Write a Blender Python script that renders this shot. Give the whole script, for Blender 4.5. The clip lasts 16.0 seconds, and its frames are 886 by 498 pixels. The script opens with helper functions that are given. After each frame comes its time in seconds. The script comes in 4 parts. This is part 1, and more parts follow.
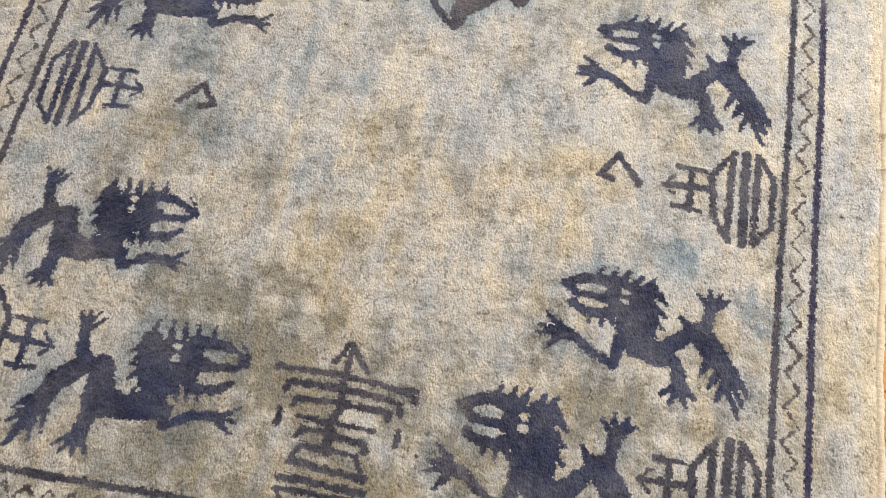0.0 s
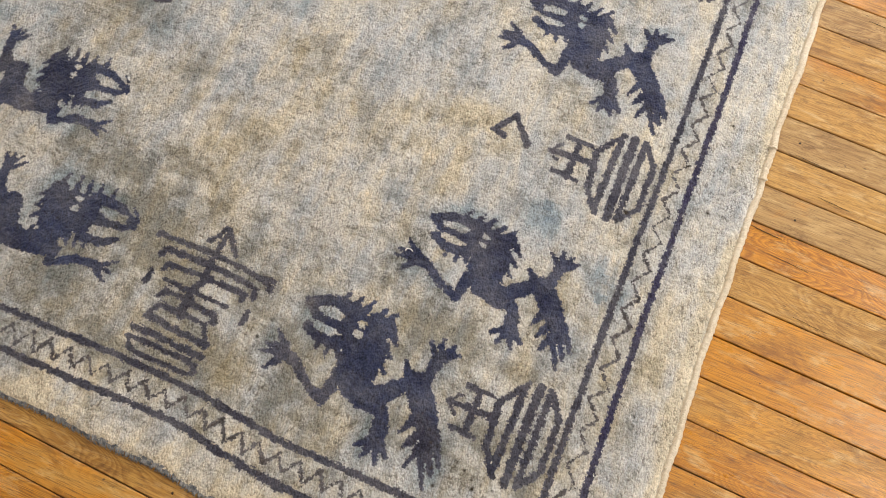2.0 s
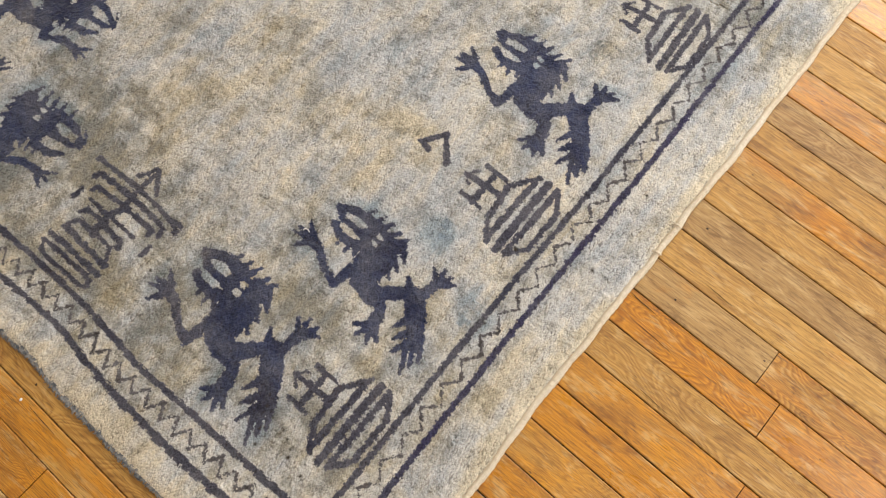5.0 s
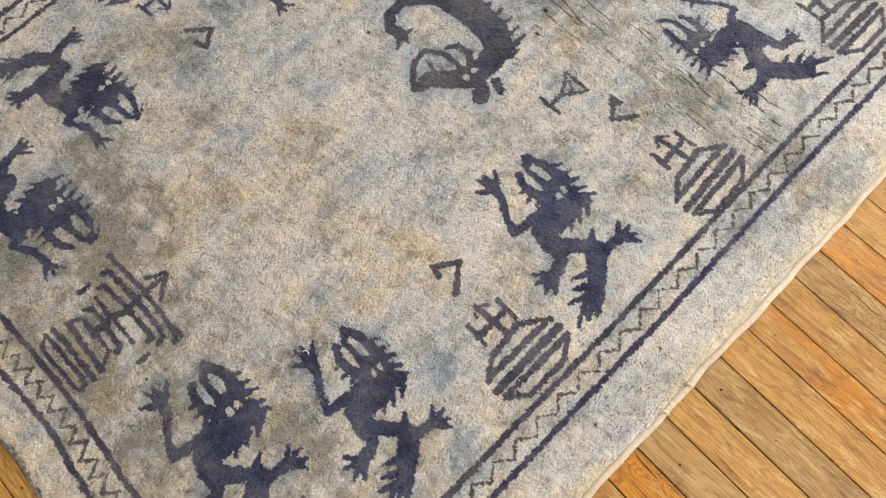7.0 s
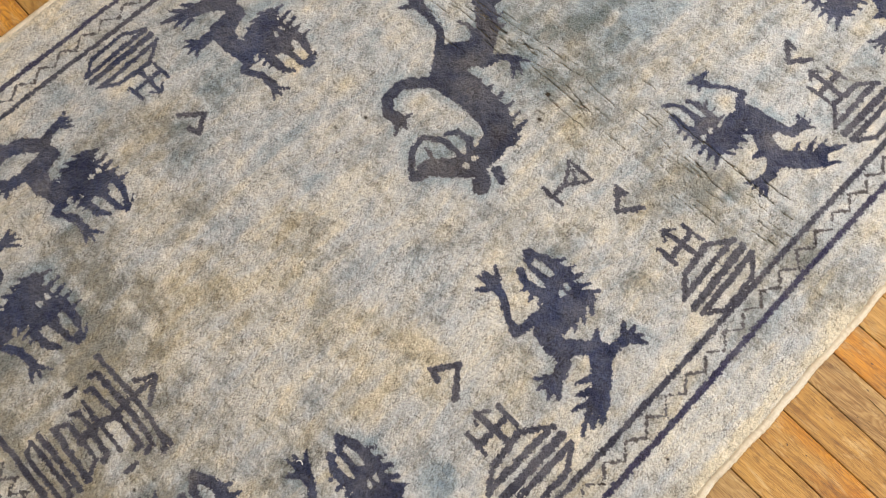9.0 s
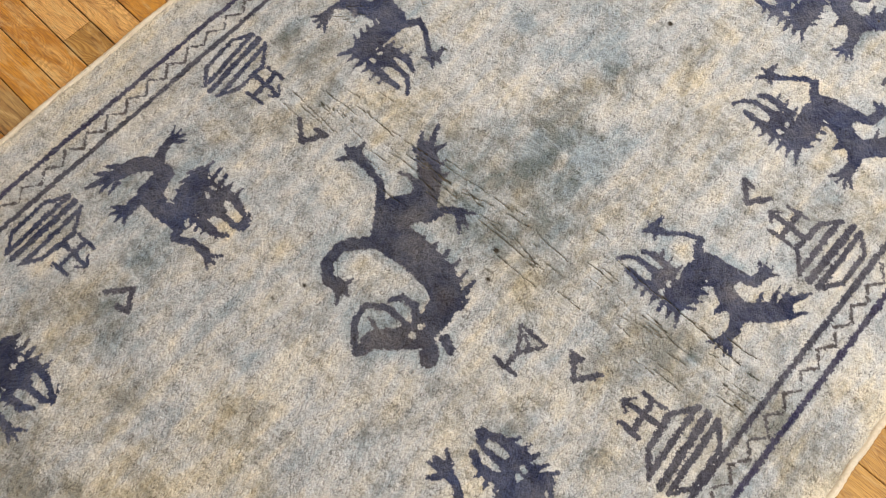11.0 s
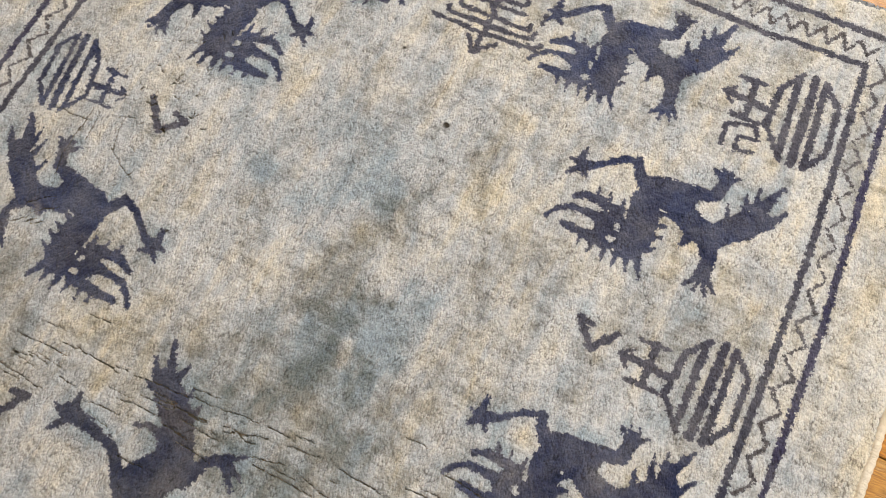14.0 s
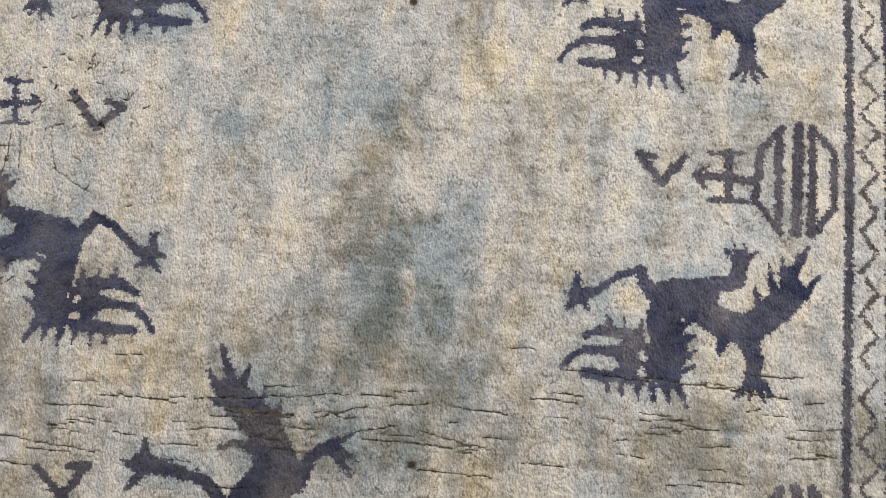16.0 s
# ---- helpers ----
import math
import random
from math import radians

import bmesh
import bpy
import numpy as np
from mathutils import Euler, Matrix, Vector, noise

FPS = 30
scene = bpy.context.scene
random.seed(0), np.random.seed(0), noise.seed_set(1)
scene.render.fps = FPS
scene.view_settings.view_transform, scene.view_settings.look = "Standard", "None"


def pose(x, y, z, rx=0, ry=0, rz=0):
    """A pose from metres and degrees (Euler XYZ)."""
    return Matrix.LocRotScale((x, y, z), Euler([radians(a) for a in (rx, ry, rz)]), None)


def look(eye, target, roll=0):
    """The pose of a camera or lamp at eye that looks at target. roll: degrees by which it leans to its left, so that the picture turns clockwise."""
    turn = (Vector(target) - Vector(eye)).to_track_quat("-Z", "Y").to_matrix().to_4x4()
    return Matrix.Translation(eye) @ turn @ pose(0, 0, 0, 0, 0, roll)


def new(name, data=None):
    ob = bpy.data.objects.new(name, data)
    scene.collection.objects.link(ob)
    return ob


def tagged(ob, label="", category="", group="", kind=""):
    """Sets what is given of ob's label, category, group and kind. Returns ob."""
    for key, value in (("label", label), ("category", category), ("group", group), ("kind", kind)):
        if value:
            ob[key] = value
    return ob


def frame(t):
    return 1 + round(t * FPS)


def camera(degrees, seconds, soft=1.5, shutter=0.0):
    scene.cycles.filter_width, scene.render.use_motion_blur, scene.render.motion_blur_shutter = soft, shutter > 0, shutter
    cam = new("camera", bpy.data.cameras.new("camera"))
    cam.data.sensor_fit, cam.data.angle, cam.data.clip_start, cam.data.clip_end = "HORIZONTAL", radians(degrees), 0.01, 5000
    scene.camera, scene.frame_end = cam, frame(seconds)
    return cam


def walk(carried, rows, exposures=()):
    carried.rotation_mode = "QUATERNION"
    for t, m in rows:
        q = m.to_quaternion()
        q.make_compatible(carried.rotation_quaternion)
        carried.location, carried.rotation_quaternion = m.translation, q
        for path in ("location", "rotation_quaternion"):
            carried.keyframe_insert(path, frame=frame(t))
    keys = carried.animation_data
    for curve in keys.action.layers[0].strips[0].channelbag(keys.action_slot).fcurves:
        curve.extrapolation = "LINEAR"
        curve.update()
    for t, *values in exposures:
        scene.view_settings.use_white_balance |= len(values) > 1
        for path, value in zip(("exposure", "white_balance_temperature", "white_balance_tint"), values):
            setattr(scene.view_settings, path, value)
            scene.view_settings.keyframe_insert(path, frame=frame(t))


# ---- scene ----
cam = camera(61.3, 16.0, soft=1.0)
PATH = [
    (0, (-0.173, -0.492, 0.963), (-0.267, 0.126, -0.937), 1.4),
    (0.5, (-0.101, -0.543, 0.991), (-0.23, 0.064, -0.911), 1.6),
    (1, (-0.017, -0.6, 1.028), (-0.183, 0.0, -0.873), 1.3),
    (1.5, (0.037, -0.603, 1.035), (-0.16, -0.015, -0.866), 1.1),
    (2, (0.098, -0.549, 1.012), (-0.128, 0.038, -0.887), 1.7),
    (2.5, (0.153, -0.524, 0.993), (-0.104, 0.06, -0.903), 2.2),
    (3, (0.204, -0.562, 1.013), (-0.08, -0.009, -0.888), 1.8),
    (3.2, (0.232, -0.586, 1.02), (-0.069, -0.025, -0.876), 1.8),
    (5.3, (0.337, -0.41, 1.082), (-0.069, 0.049, -0.822), -1.3),
    (5.5, (0.318, -0.41, 1.085), (-0.096, 0.039, -0.819), -1.5),
    (6, (0.283, -0.402, 1.117), (-0.151, 0.022, -0.789), -2.8),
    (6.5, (0.26, -0.347, 1.122), (-0.19, 0.068, -0.782), -3.5),
    (7, (0.241, -0.247, 1.107), (-0.232, 0.175, -0.79), -4.0),
    (7.5, (0.226, -0.177, 1.095), (-0.257, 0.25, -0.799), -4.1),
    (8, (0.204, -0.153, 1.098), (-0.282, 0.271, -0.795), -4.3),
    (8.5, (0.168, -0.149, 1.105), (-0.318, 0.273, -0.789), -4.5),
    (9, (0.144, -0.135, 1.115), (-0.349, 0.289, -0.777), -5.0),
    (9.5, (0.111, -0.065, 1.112), (-0.393, 0.37, -0.774), -5.5),
    (9.7, (0.096, -0.02, 1.114), (-0.404, 0.412, -0.773), -5.7),
    (11.8, (-0.025, 0.162, 1.13), (-0.511, 0.646, -0.749), -7.0),
    (12, (-0.037, 0.192, 1.122), (-0.5, 0.674, -0.763), -6.8),
    (12.5, (-0.045, 0.284, 1.069), (-0.488, 0.793, -0.814), -6.6),
    (13, (-0.035, 0.393, 1.001), (-0.451, 0.917, -0.884), -6.6),
    (13.5, (-0.016, 0.482, 0.953), (-0.397, 1.014, -0.937), -6.5),
    (14, (-0.014, 0.538, 0.925), (-0.355, 1.066, -0.974), -7.2),
    (14.5, (-0.03, 0.552, 0.902), (-0.323, 1.056, -1.011), -8.9),
    (15, (-0.064, 0.537, 0.876), (-0.297, 0.992, -1.058), -11.1),
    (15.5, (-0.094, 0.524, 0.84), (-0.272, 0.911, -1.114), -14.4),
    (16, (-0.139, 0.531, 0.824), (-0.274, 0.852, -1.146), -18.6),
]
walk(cam, [(t, look(eye, target, roll)) for t, eye, target, roll in PATH],
     exposures=((0, 0.15), (1.5, 0.02), (3.2, -0.06), (5.5, -0.09), (7, -0.05), (9, -0.04), (12, -0.13), (14, -0.24), (16, -0.25)))

# ---- light ----
world = bpy.data.worlds.new("world")
scene.world = world
world.use_nodes = True
wn = world.node_tree.nodes
sky = wn.new("ShaderNodeTexSky")
sky.sky_type, sky.sun_disc = "NISHITA", False
sky.sun_elevation, sky.sun_rotation = radians(40), radians(150)
world.node_tree.links.new(sky.outputs[0], wn["Background"].inputs[0])
wn["Background"].inputs[1].default_value = 0.1

ROOM = (-2.35, 2.05, -2.2, 2.9, 2.6)  # x from, x to, y from, y to, height


def window_light(name, matrix, width, height, watts, colour):
    data = bpy.data.lights.new(name, "AREA")
    data.shape, data.size, data.size_y, data.energy, data.color = "RECTANGLE", width, height, watts, colour
    ob = new(name, data)
    ob.matrix_world = matrix
    return ob


# daylight through the two window openings
window_light("window_daylight", look((0.1, 2.86, 1.6), (0.0, 0.3, 0.2)), 2.2, 1.5, 92, (1.0, 0.985, 0.97))
window_light("window_daylight", look((2.01, 0.2, 1.6), (0.0, 0.2, 0.2)), 2.2, 1.5, 44, (1.0, 0.985, 0.97))


# ---- materials ----
class Nodes:
    """Short hand for building a node material."""

    def __init__(self, name):
        self.mat = bpy.data.materials.new(name)
        self.mat.use_nodes = True
        self.tree = self.mat.node_tree
        self.bsdf = self.tree.nodes["Principled BSDF"]

    def add(self, kind, **inputs):
        node = self.tree.nodes.new(kind)
        for key, value in inputs.items():
            self.put(node, key.replace("_", " "), value)
        return node

    def put(self, node, key, value):
        key = int(key[1:]) if key[0] == "i" and key[1:].isdigit() else key
        if isinstance(value, bpy.types.NodeSocket):
            self.tree.links.new(value, node.inputs[key])
        else:
            node.inputs[key].default_value = value

    def noise(self, vector, scale, detail=3.0, rough=0.55, distortion=0.0):
        node = self.add("ShaderNodeTexNoise", Scale=scale, Detail=detail, Roughness=rough, Distortion=distortion)
        if vector is not None:
            self.put(node, "Vector", vector)
        return node.outputs["Fac"]

    def ramp(self, value, *stops):
        node = self.tree.nodes.new("ShaderNodeValToRGB")
        elements = node.color_ramp.elements
        while len(elements) < len(stops):
            elements.new(0.5)
        for element, (at, colour) in zip(elements, stops):
            element.position = at
            element.color = (*colour, 1) if isinstance(colour, tuple) else (colour, colour, colour, 1)
        self.put(node, "Fac", value)
        return node.outputs["Color"]

    def mix(self, factor, a, b, blend="MIX"):
        node = self.tree.nodes.new("ShaderNodeMix")
        node.data_type, node.blend_type = "RGBA", blend
        for index, value in ((0, factor), (6, a), (7, b)):
            if isinstance(value, bpy.types.NodeSocket):
                self.tree.links.new(value, node.inputs[index])
            else:
                node.inputs[index].default_value = (*value, 1) if isinstance(value, tuple) else value
        return node.outputs[2]

    def math(self, operation, a, b=0.0, clamp=False):
        node = self.tree.nodes.new("ShaderNodeMath")
        node.operation, node.use_clamp = operation, clamp
        self.put(node, "i0", a)
        self.put(node, "i1", b)
        return node.outputs[0]

    def place(self, scale=(1, 1, 1), turn=0.0, shift=None):
        """World position, turned and stretched."""
        vector = self.add("ShaderNodeNewGeometry").outputs["Position"]
        if shift is not None:
            plus = self.tree.nodes.new("ShaderNodeVectorMath")
            plus.operation = "ADD"
            self.put(plus, "i0", vector)
            self.put(plus, "i1", shift)
            vector = plus.outputs[0]
        mapping = self.add("ShaderNodeMapping", Vector=vector, Scale=scale)
        mapping.inputs["Rotation"].default_value = (0, 0, turn)
        return mapping.outputs[0]

    def bump(self, height, strength, distance):
        node = self.add("ShaderNodeBump", Strength=strength, Distance=distance, Height=height)
        self.put(self.bsdf, "Normal", node.outputs[0])

    def finish(self, colour, rough, **more):
        self.put(self.bsdf, "Base Color", colour if isinstance(colour, bpy.types.NodeSocket) else (*colour, 1))
        self.put(self.bsdf, "Roughness", rough)
        for key, value in more.items():
            self.put(self.bsdf, key.replace("_", " "), value)
        return self.mat


def wool(name, colour_of, sheen=0.15, contrast=1.0):
    n = Nodes(name)
    at = n.place()
    fibre = n.noise(at, 700, 2, 0.6)
    tuft = n.noise(n.place((1, 0.65, 1), 0.75), 330, 2, 0.55)
    clump = n.noise(at, 75, 4, 0.6)
    knots = n.add("ShaderNodeTexVoronoi", Vector=n.place((1, 0.65, 1), 0.75), Scale=420.0).outputs["Distance"]
    colour = colour_of(n, at)
    rim = n.add("ShaderNodeAttribute")
    rim.attribute_name = "rim"
    colour = n.mix(n.ramp(n.math("ADD", rim.outputs["Fac"], n.math("MULTIPLY", n.math("SUBTRACT", tuft, 0.5), 0.7)), (0.5, 0.0), (1.0, 0.42)), colour, (0.17, 0.165, 0.175))
    # light tuft tips and their shaded sides, painted as a fine speckle
    mixed = n.math("ADD", n.math("MULTIPLY", fibre, 0.35), n.math("ADD", n.math("MULTIPLY", tuft, 0.3), n.math("MULTIPLY", clump, 0.35)))
    shade = n.ramp(mixed, (0.37, 1 - 0.36 * contrast), (0.48, 0.975), (0.62, 1 + 0.17 * contrast))
    colour = n.mix(1.0, colour, shade, "MULTIPLY")
    # shade in the gaps between the tufts, painted into the colour
    parted = n.math("MULTIPLY", n.ramp(knots, (0.56, 0.0), (0.78, 1.0)), n.ramp(n.noise(n.place(shift=(6, 3, 0)), 60, 3, 0.6), (0.46, 0.0), (0.60, 0.75)))
    colour = n.mix(parted, colour, n.mix(1.0, colour, (0.34, 0.32, 0.30), "MULTIPLY"))
    soil = n.add("ShaderNodeAttribute")
    soil.attribute_name = "soil"
    colour = n.mix(soil.outputs["Fac"], colour, (0.035, 0.026, 0.016))
    height = n.math("ADD", n.math("MULTIPLY", fibre, 0.15), n.math("ADD", n.math("MULTIPLY", tuft, 0.7), n.math("MULTIPLY", clump, 0.8)))
    height = n.math("SUBTRACT", height, n.math("MULTIPLY", knots, 0.55))
    n.bump(height, 1.0, 0.0025)
    return n.finish(colour, 0.92, Sheen_Weight=sheen, Sheen_Roughness=0.5, Specular_IOR_Level=0.15)


def field_colour(n, at):
    dye = n.add("ShaderNodeAttribute")
    dye.attribute_name = "dye"
    # hue: cream to blue-grey
    broad = n.noise(n.place((1.0, 1.2, 1)), 5.0, 6, 0.66, 0.4)
    patch = n.noise(n.place((1.5, 0.62, 1), shift=(3.1, 1.7, 0)), 17, 6, 0.68, 0.5)
    rubbed = n.noise(n.place((34, 5, 1), 0.12, (2.2, 6.4, 0)), 1.0, 4, 0.6, 0.4)
    hue = n.math("ADD", n.math("ADD", n.math("MULTIPLY", broad, 0.36), 0.13), n.math("ADD", n.math("SUBTRACT", n.math("MULTIPLY", patch, 0.52), 0.03), n.math("ADD", n.math("MULTIPLY", n.math("SUBTRACT", rubbed, 0.66), 0.38), dye.outputs["Fac"])))
    tone = n.ramp(hue, (0.35, (0.61, 0.542, 0.408)), (0.45, (0.566, 0.54, 0.477)), (0.55, (0.468, 0.476, 0.472)), (0.68, (0.315, 0.362, 0.385)), (0.86, (0.205, 0.26, 0.305)))
    # depth: worn light tips to soiled olive brown, and daylight falloff painted at the foot
    dull = n.noise(n.place((1.25, 0.6, 1), shift=(11, 5, 0)), 11, 6, 0.7, 0.6)
    fine = n.noise(n.place((1, 1, 1), shift=(4, 8, 0)), 42, 5, 0.7, 0.3)
    streak = n.noise(n.place((12, 95, 1), shift=(7, 2, 0)), 1.0, 3, 0.6)
    depth = n.math("ADD", n.math("ADD", n.math("MULTIPLY", dull, 0.42), 0.05), n.math("ADD", n.math("MULTIPLY", fine, 0.34), n.math("MULTIPLY", streak, 0.15)))
    worn = n.add("ShaderNodeAttribute")
    worn.attribute_name = "worn"
    depth = n.math("ADD", depth, worn.outputs["Fac"])
    tone = n.mix(1.0, tone, n.ramp(depth, (0.38, (1.15, 1.14, 1.13)), (0.50, (0.965, 0.957, 0.945)), (0.62, (0.50, 0.485, 0.43))), "MULTIPLY")
    return tone


def dyed(a, b, fade, brown=0.35):
    """Old dye: two depths of it, browned and worn pale in places."""
    def colour_of(n, at):
        worn = n.noise(at, 18, 6, 0.72, 0.3)
        slow = n.noise(n.place((1, 1, 1), shift=(2, 9, 0)), 11, 4, 0.6, 0.4)
        rusty = n.noise(n.place((1, 1, 1), shift=(8, 1, 0)), 8, 4, 0.6, 0.3)
        tone = n.mix(n.ramp(slow, (0.38, 0.0), (0.62, 1.0)), a, b)
        tone = n.mix(n.ramp(rusty, (0.5, 0.0), (0.66, brown)), tone, (0.066, 0.056, 0.055))
        tone = n.mix(n.ramp(worn, (0.42, 0.0), (0.70, fade)), tone, (0.17, 0.168, 0.18))
        bare = n.add("ShaderNodeAttribute")
        bare.attribute_name = "faded"
        return n.mix(bare.outputs["Fac"], tone, (0.30, 0.275, 0.245))
    return colour_of


FIELD = wool("faded_wool_pile", field_colour, contrast=1.25)
INDIGO = wool("indigo_wool_pile", dyed((0.018, 0.023, 0.058), (0.044, 0.054, 0.106), 0.55), contrast=1.45)
BROWN_INDIGO = wool("brown_black_wool_pile", dyed((0.022, 0.027, 0.056), (0.050, 0.054, 0.084), 0.5, 0.85), contrast=1.25)
LINE_WOOL = wool("slate_wool_pile", dyed((0.035, 0.035, 0.055), (0.066, 0.063, 0.082), 0.62), contrast=1.2)
OUTER_WOOL = wool("violet_blue_wool_pile", dyed((0.028, 0.025, 0.062), (0.046, 0.041, 0.082), 0.45, 0.3), contrast=1.2)
ZIGZAG_WOOL = wool("thin_brown_wool", dyed((0.05, 0.043, 0.042), (0.09, 0.076, 0.068), 0.6), contrast=1.2)


def cream_cord():
    n = Nodes("cream_cotton_cord")
    at = n.place()
    dirt = n.noise(at, 22, 5, 0.6)
    colour = n.ramp(dirt, (0.3, (0.80, 0.71, 0.55)), (0.58, (0.72, 0.61, 0.44)), (0.82, (0.40, 0.32, 0.21)))
    n.bump(n.noise(n.place((1, 2.2, 1), 0.5), 260, 3, 0.6), 0.9, 0.003)
    return n.finish(colour, 0.9)


def grey_fringe():
    n = Nodes("grey_weft_ends")
    colour = n.ramp(n.noise(n.place(), 160, 3, 0.6), (0.35, (0.08, 0.088, 0.10)), (0.65, (0.34, 0.335, 0.32)))
    return n.finish(colour, 0.95)


def jute_back():
    n = Nodes("cotton_backing")
    colour = n.ramp(n.noise(n.place(), 200, 2, 0.5), (0.3, (0.28, 0.24, 0.17)), (0.7, (0.38, 0.33, 0.24)))
    return n.finish(colour, 0.95)


FLOOR_TURN = radians(-2.45)


def oak(name, varnish, bare_tones):
    """Strip oak; varnish shifts how much of the amber finish is left on the boards."""
    n = Nodes(name)
    chance = n.add("ShaderNodeObjectInfo").outputs["Random"]

    def draw(times):
        return n.math("FRACT", n.math("MULTIPLY", chance, times))

    shift = n.add("ShaderNodeCombineXYZ", X=n.math("MULTIPLY", chance, 37.0), Y=n.math("MULTIPLY", chance, 53.0), Z=n.math("MULTIPLY", chance, 11.0)).outputs[0]
    turn = -FLOOR_TURN
    wob = n.noise(n.place((5, 14, 1), turn, shift), 1.0, 3, 0.55)
    slow = n.noise(n.place((3.2, 15, 1), turn, shift), 1.0, 2.0, 0.5, 0.9)
    # growth rings, cut as lines that run along the strip and close round the knots
    rings = n.math("FRACT", n.math("ADD", n.math("MULTIPLY", slow, 40.0), n.math("MULTIPLY", wob, 3.0)))
    lines = n.noise(n.place((7, 400, 1), turn, shift), 1.0, 3, 0.7, 0.4)
    coarse = n.noise(n.place((6, 110, 1), turn, shift), 1.0, 4, 0.65, 0.6)
    pores = n.noise(n.place((50, 900, 1), turn, shift), 1.0, 2, 0.6)
    patch = n.noise(n.place((7, 17, 1), turn, shift), 1.0, 6, 0.66, 0.7)
    wear = n.noise(n.place((2.2, 4.5, 1), turn, (5.3, 1.1, 0)), 1.0, 4, 0.6)
    dents = n.noise(n.place((75, 130, 1), turn, shift), 1.0, 1.5, 0.5)
    grime = n.noise(n.place((11, 26, 1), turn, (2.3, 7.1, 0)), 1.0, 6, 0.72, 0.8)
    rubs = n.noise(n.place((14, 50, 1), turn + 0.25, (9.3, 4.1, 0)), 1.0, 5, 0.7, 0.6)
    # bare wood where the varnish has gone, amber where it is left
    bare = n.ramp(draw(7.0), *[(0.5 * i, tone) for i, tone in enumerate(bare_tones)])
    amber = n.ramp(draw(13.0), (0.0, (0.66, 0.285, 0.022)), (0.35, (0.56, 0.228, 0.015)), (0.65, (0.73, 0.345, 0.03)), (1.0, (0.61, 0.26, 0.018)))
    place = n.add("ShaderNodeSeparateXYZ", Vector=n.place())
    kept = n.math("ADD", n.math("MULTIPLY", patch, 0.95), n.math("ADD", n.math("MULTIPLY", draw(5.0), 0.42), n.math("MULTIPLY", wear, 0.5)))
    # less amber towards the north-east, set by position
    kept = n.math("SUBTRACT", kept, n.math("MULTIPLY", n.math("MULTIPLY", n.math("ADD", place.outputs[1], 0.62, True), n.math("MULTIPLY", place.outputs[0], 3.0, True)), 0.08))
    kept = n.ramp(n.math("ADD", kept, varnish), (0.78, 0.0), (0.98, 1.0))
    colour = n.mix(kept, bare, amber)
    figured = n.ramp(draw(3.0), (0.15, 0.25), (0.85, 0.8))
    colour = n.mix(n.math("MULTIPLY", n.ramp(rings, (0.1, 0.0), (0.7, 1.0), (0.95, 0.0)), figured), colour, n.mix(1.0, colour, (0.57, 0.44, 0.30), "MULTIPLY"))
    colour = n.mix(n.ramp(coarse, (0.36, 0.6), (0.50, 0.0)), colour, n.mix(1.0, colour, (0.62, 0.52, 0.44), "MULTIPLY"))
    colour = n.mix(n.ramp(lines, (0.38, 0.5), (0.52, 0.0)), colour, n.mix(1.0, colour, (0.50, 0.41, 0.34), "MULTIPLY"))
    colour = n.mix(n.ramp(rubs, (0.53, 0.0), (0.68, 0.65)), colour, (0.66, 0.45, 0.19))
    colour = n.mix(n.ramp(grime, (0.54, 0.0), (0.68, 0.85)), colour, n.mix(1.0, colour, (0.46, 0.38, 0.32), "MULTIPLY"))
    colour = n.mix(n.ramp(dents, (0.77, 0.0), (0.785, 0.9)), colour, (0.07, 0.035, 0.016))
    colour = n.mix(n.ramp(pores, (0.36, 0.6), (0.45, 0.0)), colour, (0.12, 0.06, 0.022))
    rough = n.mix(kept, (0.58, 0.58, 0.58), n.ramp(grime, (0.35, 0.26), (0.7, 0.45)))
    n.bump(n.math("ADD", n.math("MULTIPLY", lines, 0.6), n.math("ADD", n.math("MULTIPLY", coarse, 0.8), n.math("MULTIPLY", wob, 1.5))), 0.4, 0.0014)
    return n.finish(colour, rough, Coat_Weight=n.math("MULTIPLY", kept, 0.3), Coat_Roughness=0.22)


def plain(name, colour, rough, scale=30.0, depth=0.12, metallic=0.0):
    n = Nodes(name)
    at = n.place()
    dark = tuple(c * (1 - depth) for c in colour)
    tone = n.ramp(n.noise(at, scale, 5, 0.6), (0.3, dark), (0.7, colour))
    n.bump(n.noise(at, scale * 8, 3, 0.6), 0.15, 0.002)
    return n.finish(tone, rough, Metallic=metallic)


CORD, FRINGE, BACK = cream_cord(), grey_fringe(), jute_back()
OAKS = {
    "mixed": oak("worn_oak_strip", 0.0, ((0.54, 0.28, 0.052), (0.43, 0.22, 0.045), (0.58, 0.305, 0.06))),
    "grey": oak("weathered_oak_strip", -0.34, ((0.47, 0.285, 0.098), (0.41, 0.243, 0.08), (0.51, 0.315, 0.11))),
    "honey": oak("honey_oak_strip", -0.18, ((0.56, 0.315, 0.074), (0.50, 0.268, 0.058), (0.60, 0.345, 0.084))),
    # pale: oak with the window's glare on the varnish put into its colour
    "pale": oak("glare_pale_oak_strip", -0.04, ((0.86, 0.52, 0.18), (0.80, 0.45, 0.14), (0.88, 0.57, 0.21))),
    "amber": oak("varnished_oak_strip", 0.16, ((0.52, 0.27, 0.05), (0.46, 0.225, 0.04), (0.56, 0.30, 0.06))),
}
GAP_DIRT = plain("dark_joint_dirt", (0.03, 0.018, 0.01), 0.9)
WALL_PAINT = plain("off_white_wall_paint", (0.74, 0.71, 0.66), 0.8)
CEILING_PAINT = plain("white_ceiling_paint", (0.80, 0.79, 0.77), 0.85)
LINT = plain("white_thread", (0.75, 0.73, 0.70), 0.9)
